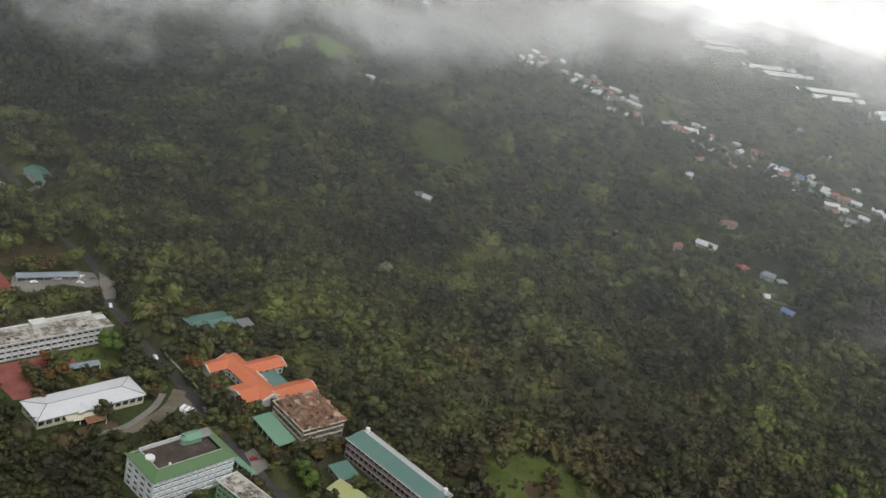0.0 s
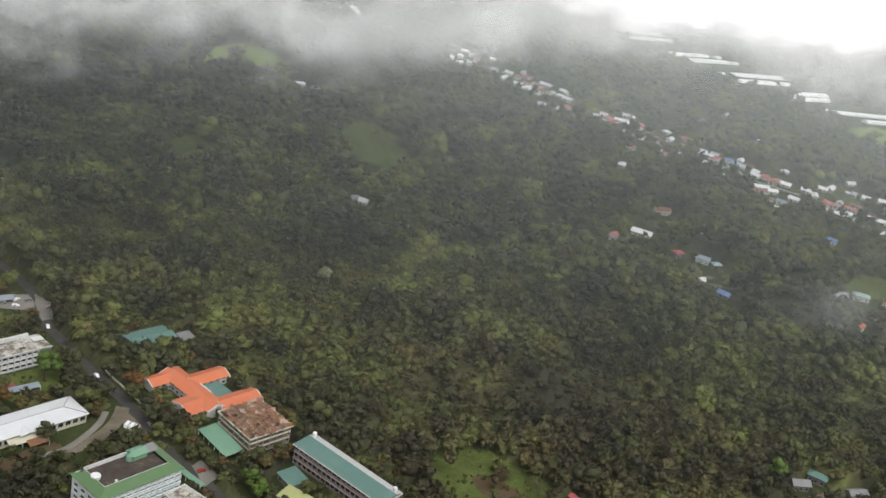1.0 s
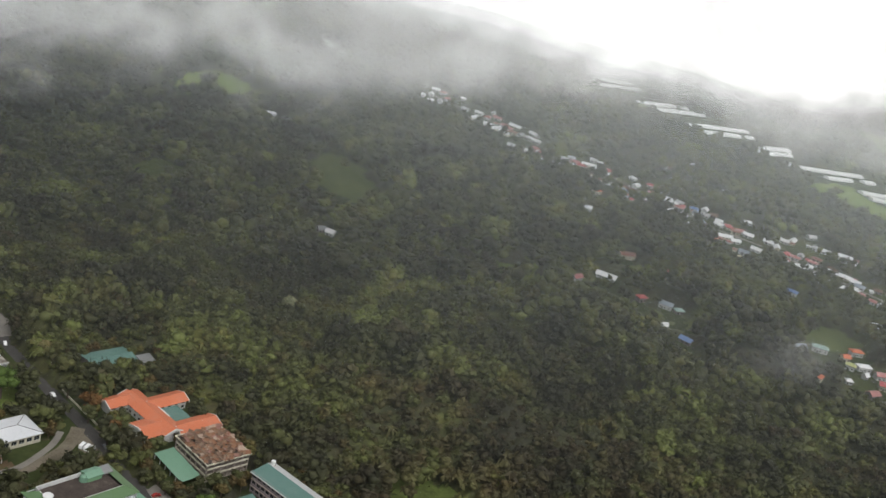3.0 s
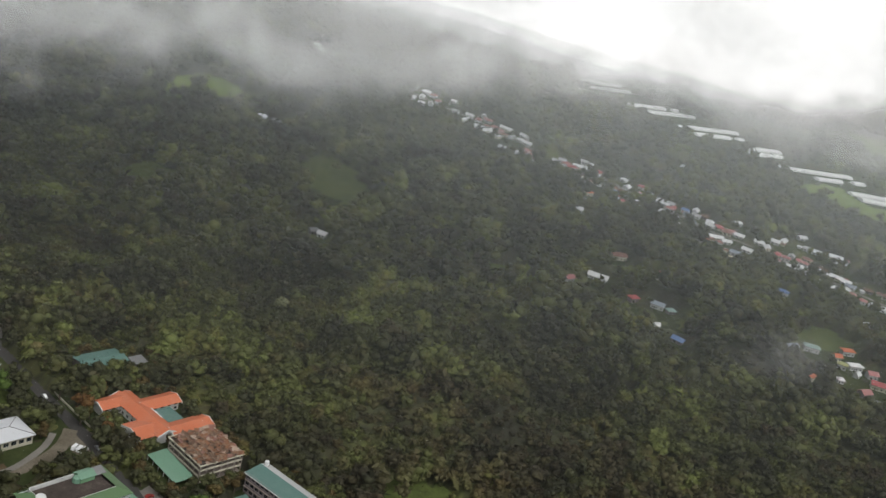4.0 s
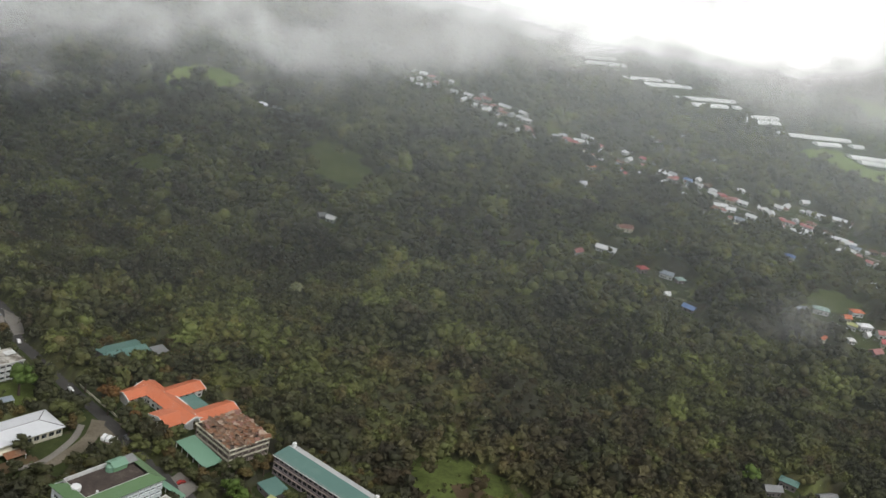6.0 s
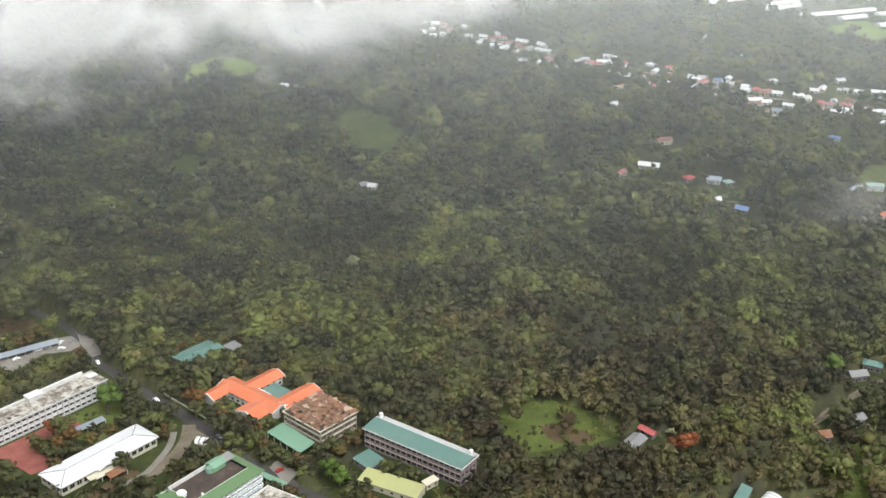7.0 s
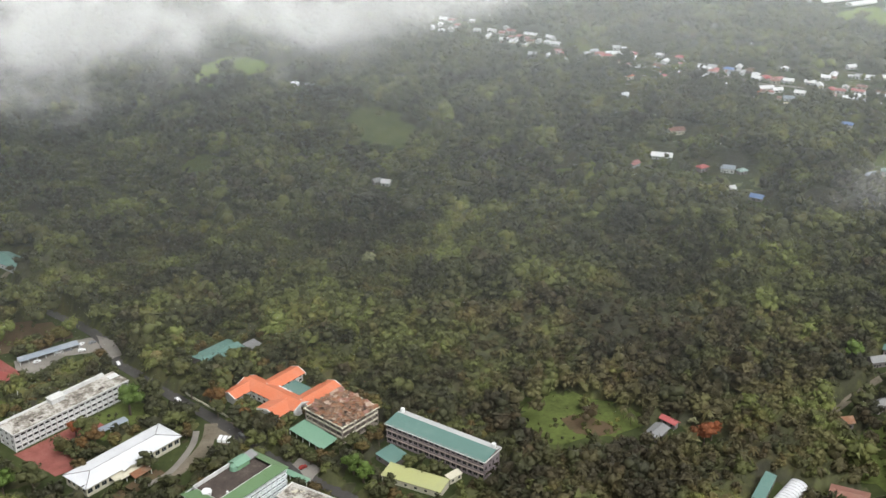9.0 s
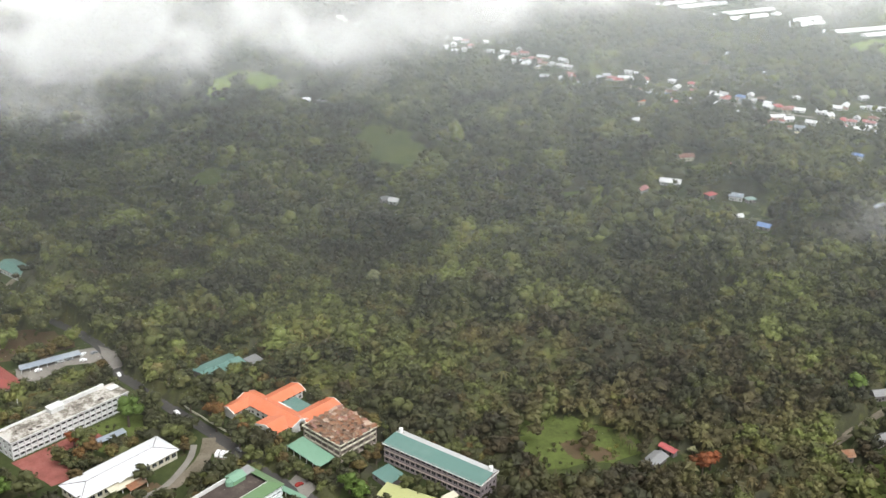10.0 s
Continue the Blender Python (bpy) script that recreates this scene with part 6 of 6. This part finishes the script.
# low growth that fills the gaps between the crowns
def undergrowth(name, r0, r1, cell, base, a0, a1, label):
    xs, ys = np.arange(-r1, r1, cell), np.arange(200, r1, cell)
    gx, gy = np.meshgrid(xs, ys)
    flat_x = (gx + rng.uniform(-0.3, 0.3, gx.shape) * cell).ravel()
    flat_y = (gy + rng.uniform(-0.3, 0.3, gy.shape) * cell).ravel()
    r, a = np.hypot(flat_x, flat_y), np.degrees(np.arctan2(flat_x, flat_y))
    sector = (r > r0) & (r < r1 + cell) & (a > a0) & (a < a1)
    ok, full = sector.copy(), np.zeros(len(flat_x))
    ok[sector] = allowed(flat_x[sector], flat_y[sector], cell * 0.35, True)
    for grow in (1.5, 3.0, 5.0):
        full[ok] += allowed(flat_x[ok], flat_y[ok], cell * 0.35 + grow, True) / 3
    lift = base * (0.55 + 0.5 * wild(flat_x, flat_y, 9, 78) + 0.6 * rng.random(len(flat_x))) + 0.9 * rise(flat_x, flat_y)
    z = np.where(ok, 0.3 + lift * (0.12 + 0.88 * full), -0.35)
    n = len(xs)
    i = (np.arange(len(ys) - 1)[:, None] * n + np.arange(n - 1)[None]).ravel()
    quad = np.stack([i, i + 1, i + n + 1, i + n], 1)
    quad = quad[ok[quad].any(1) & sector[quad].all(1)]
    tri = np.concatenate([quad[:, [0, 1, 2]], quad[:, [0, 2, 3]]])
    used, back = np.unique(tri, return_inverse=True)
    v = np.stack([flat_x, flat_y, z], 1)[used]
    # tone lowered by 0.22: shade between the crowns is put into the leaf colour
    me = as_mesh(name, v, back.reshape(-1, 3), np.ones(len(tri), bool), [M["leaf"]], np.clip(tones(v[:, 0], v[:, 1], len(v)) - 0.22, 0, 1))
    return tagged(new(name, me), label, "undergrowth", kind="stuff")


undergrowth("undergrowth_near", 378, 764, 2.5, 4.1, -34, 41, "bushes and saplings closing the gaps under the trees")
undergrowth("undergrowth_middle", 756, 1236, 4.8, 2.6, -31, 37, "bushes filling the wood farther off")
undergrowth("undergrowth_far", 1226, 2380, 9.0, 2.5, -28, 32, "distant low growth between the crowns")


# ---- mist and low cloud ----
def bank(name, x0, x1, y0, y1, z0, z1, mat, label, upright, waves=30.0, seed=0):
    """A torn sheet of vapour: upright from (x0, y0) to (x1, y1), or lying between those corners."""
    r = random.Random(seed)
    ph = [r.uniform(0, 6.28) for k in range(6)]
    bm = bmesh.new()
    nu, nv = 40, 14 if upright else 40
    rows = []
    for i in range(nu + 1):
        u = i / nu
        row = []
        for j in range(nv + 1):
            v = j / nv
            bend = waves * (math.sin(u * 5 + ph[0]) + 0.5 * math.sin(u * 11 + v * 3 + ph[1]) + 0.4 * math.sin(v * 7 + u * 4 + ph[2]))
            if upright:
                row.append(bm.verts.new((x0 + (x1 - x0) * u, y0 + (y1 - y0) * u + bend + v * waves, z0 + (z1 - z0) * v)))
            else:
                row.append(bm.verts.new((x0 + (x1 - x0) * u, y0 + (y1 - y0) * v, z0 + (z1 - z0) * v + bend * 0.25)))
        rows.append(row)
    for a, c in zip(rows, rows[1:]):
        for j in range(nv):
            bm.faces.new((a[j], c[j], c[j + 1], a[j + 1]))
    ob = part(name, bm, mat, None, "", True)
    return tagged(ob, label, "mist", kind="stuff")


HAZE = vapour("thin_haze", 0.238, -0.5, 0.58, 420, ((1, 0.06, 0.38),), (1, 0.6, 1), (0.80, 0.88, 0.89), 3.0)
bank("haze_layer", -1800, 2200, 200, 2900, 40, 46, HAZE, "thin grey haze lying over the woods", False, 4, 2)
HIGH_HAZE = vapour("high_haze", 0.238, -0.3, 0.6, 380, ((1, 0.0, 0.32),), (1, 0.6, 1), (0.84, 0.89, 0.89), 3.0)
bank("haze_layer", -1800, 2200, 720, 2900, 58, 66, HIGH_HAZE, "second layer of grey haze over the distant woods", False, 4, 6)


def along(stops, a):
    """A value between stops (a, value)."""
    for (a0, v0), (a1, v1) in zip(stops, stops[1:]):
        if a <= a1:
            k = max(0.0, (a - a0) / (a1 - a0))
            k = k * k * (3 - 2 * k)
            return v0 + (v1 - v0) * k
    return stops[-1][1]


def curtain(name, far, a0, a1, edge, mat, label, swell, seed, lean, skirt, top=1.0, shift=0.0):
    """A billowing sheet of cloud that rises away over the valley, far off by that much, between two bearings; edge: (bearing, slope of its lower edge); lean: how far it leans back; skirt: how far it reaches below that edge."""
    r = random.Random(seed)
    ph = [r.uniform(0, 6.28) for k in range(4)]
    bm = bmesh.new()
    uv, drift = bm.loops.layers.uv.new("UVMap"), bm.loops.layers.uv.new("drift")
    nu, nv = 72, 26
    rows, coords = [], []
    for i in range(nu + 1):
        a = a0 + (a1 - a0) * i / nu
        e0 = along(edge, a)
        row, co = [], []
        for j in range(nv + 1):
            el = e0 - skirt + (top - e0 + skirt) * j / nv
            d = far + lean * (el - e0) + swell * (math.sin(a * 0.21 + ph[0]) + 0.6 * math.sin(a * 0.53 + el * 0.4 + ph[1]) + 0.5 * math.sin(el * 0.9 + ph[2]))
            row.append(bm.verts.new((d * math.sin(radians(a)), d * math.cos(radians(a)), max(22.0, 335 + d * math.tan(radians(el))))))
            co.append((i / nu, 0.5 + (el - e0) / 10, shift))
        rows.append(row)
        coords.append(co)
    for i in range(nu):
        for j in range(nv):
            f = bm.faces.new((rows[i][j], rows[i + 1][j], rows[i + 1][j + 1], rows[i][j + 1]))
            for loop, (p, q) in zip(f.loops, ((i, j), (i + 1, j), (i + 1, j + 1), (i, j + 1))):
                loop[uv].uv = coords[p][q][:2]
                loop[drift].uv = (coords[p][q][2], 0.0)
    ob = part(name, bm, mat, None, "", True)
    return tagged(ob, label, "cloud", kind="stuff")


WHITE_EDGE = ((-40, -8.6), (-20, -8.8), (-8, -8.8), (0, -9.3), (6, -9.9), (10, -9.7), (15, -9.4), (20, -9.3), (22.5, -8.9), (25, -7.2), (32, -6.8), (44, -7))
GREY_EDGE = ((-40, -12.4), (-19, -12.6), (-13, -12.8), (-8.5, -12.2), (-4, -12.6), (0, -12.4), (4, -12.0), (8, -11.4), (12, -11.0), (16, -10.6), (22, -10.6), (30, -9.8))
WEST_EDGE = ((-40, -15.6), (-18, -16.2), (-12, -15.4), (-9, -14.2), (-5, -15.2), (-1, -14.2), (4, -12.8), (9, -11.4), (15, -10))
# the bank stands too upright to catch enough sky, so emission whitens it
BANK = cloud("glowing_white_cloud", 1.0, 0.40, -0.06, 0.20, 0.40, None, (0.99, 0.99, 0.99), through_it=0.05, glow=0.5)
curtain("cloud_bank", 1780, -40, 44, WHITE_EDGE, BANK, "white low cloud hiding the distance, brightened by added glow", 20, 3, 12, 1.5)
GREY = cloud("torn_cloud", 0.24, 0.34, -0.10, 0.20, 0.60, (0.29, 0.56), (0.95, 0.95, 0.95), through_it=0.15, wide=7.0)
for far_, seed_, drop_ in ((700, 5, 0.0), (770, 15, 0.7)):
    curtain("torn_cloud", far_, -40, 30, [(a, e - drop_ * 0.6) for a, e in GREY_EDGE], GREY, "torn grey mist hanging below the white cloud", 12, seed_, 22, 2.3, shift=drop_)
WEST = cloud("drifting_mist", 0.24, 0.28, -0.10, 0.20, 0.60, (0.35, 0.60), (0.84, 0.86, 0.87), through_it=0.25, wide=4.8)
for far_, seed_, drop_ in ((590, 9, 0.3), (640, 19, 1.3)):
    curtain("drifting_mist", far_, -40, 8, [(a, e + (drop_ - 0.3) * 0.5) for a, e in WEST_EDGE], WEST, "wisps of grey mist drifting over the western wood", 8, seed_, 16, 2.3, shift=drop_)
PUFF = vapour("thin_wisp", 0.17, 0.40, 0.70, 60, ((2, 0.0, 0.4), (2, 1.0, 0.6), (0, 0.0, 0.35), (0, 1.0, 0.65)), (1, 0.5, 1))
bank("mist_low", 210, 400, 740, 745, 8, 60, PUFF, "faint wisp of mist close above the trees", True, 8, 9)
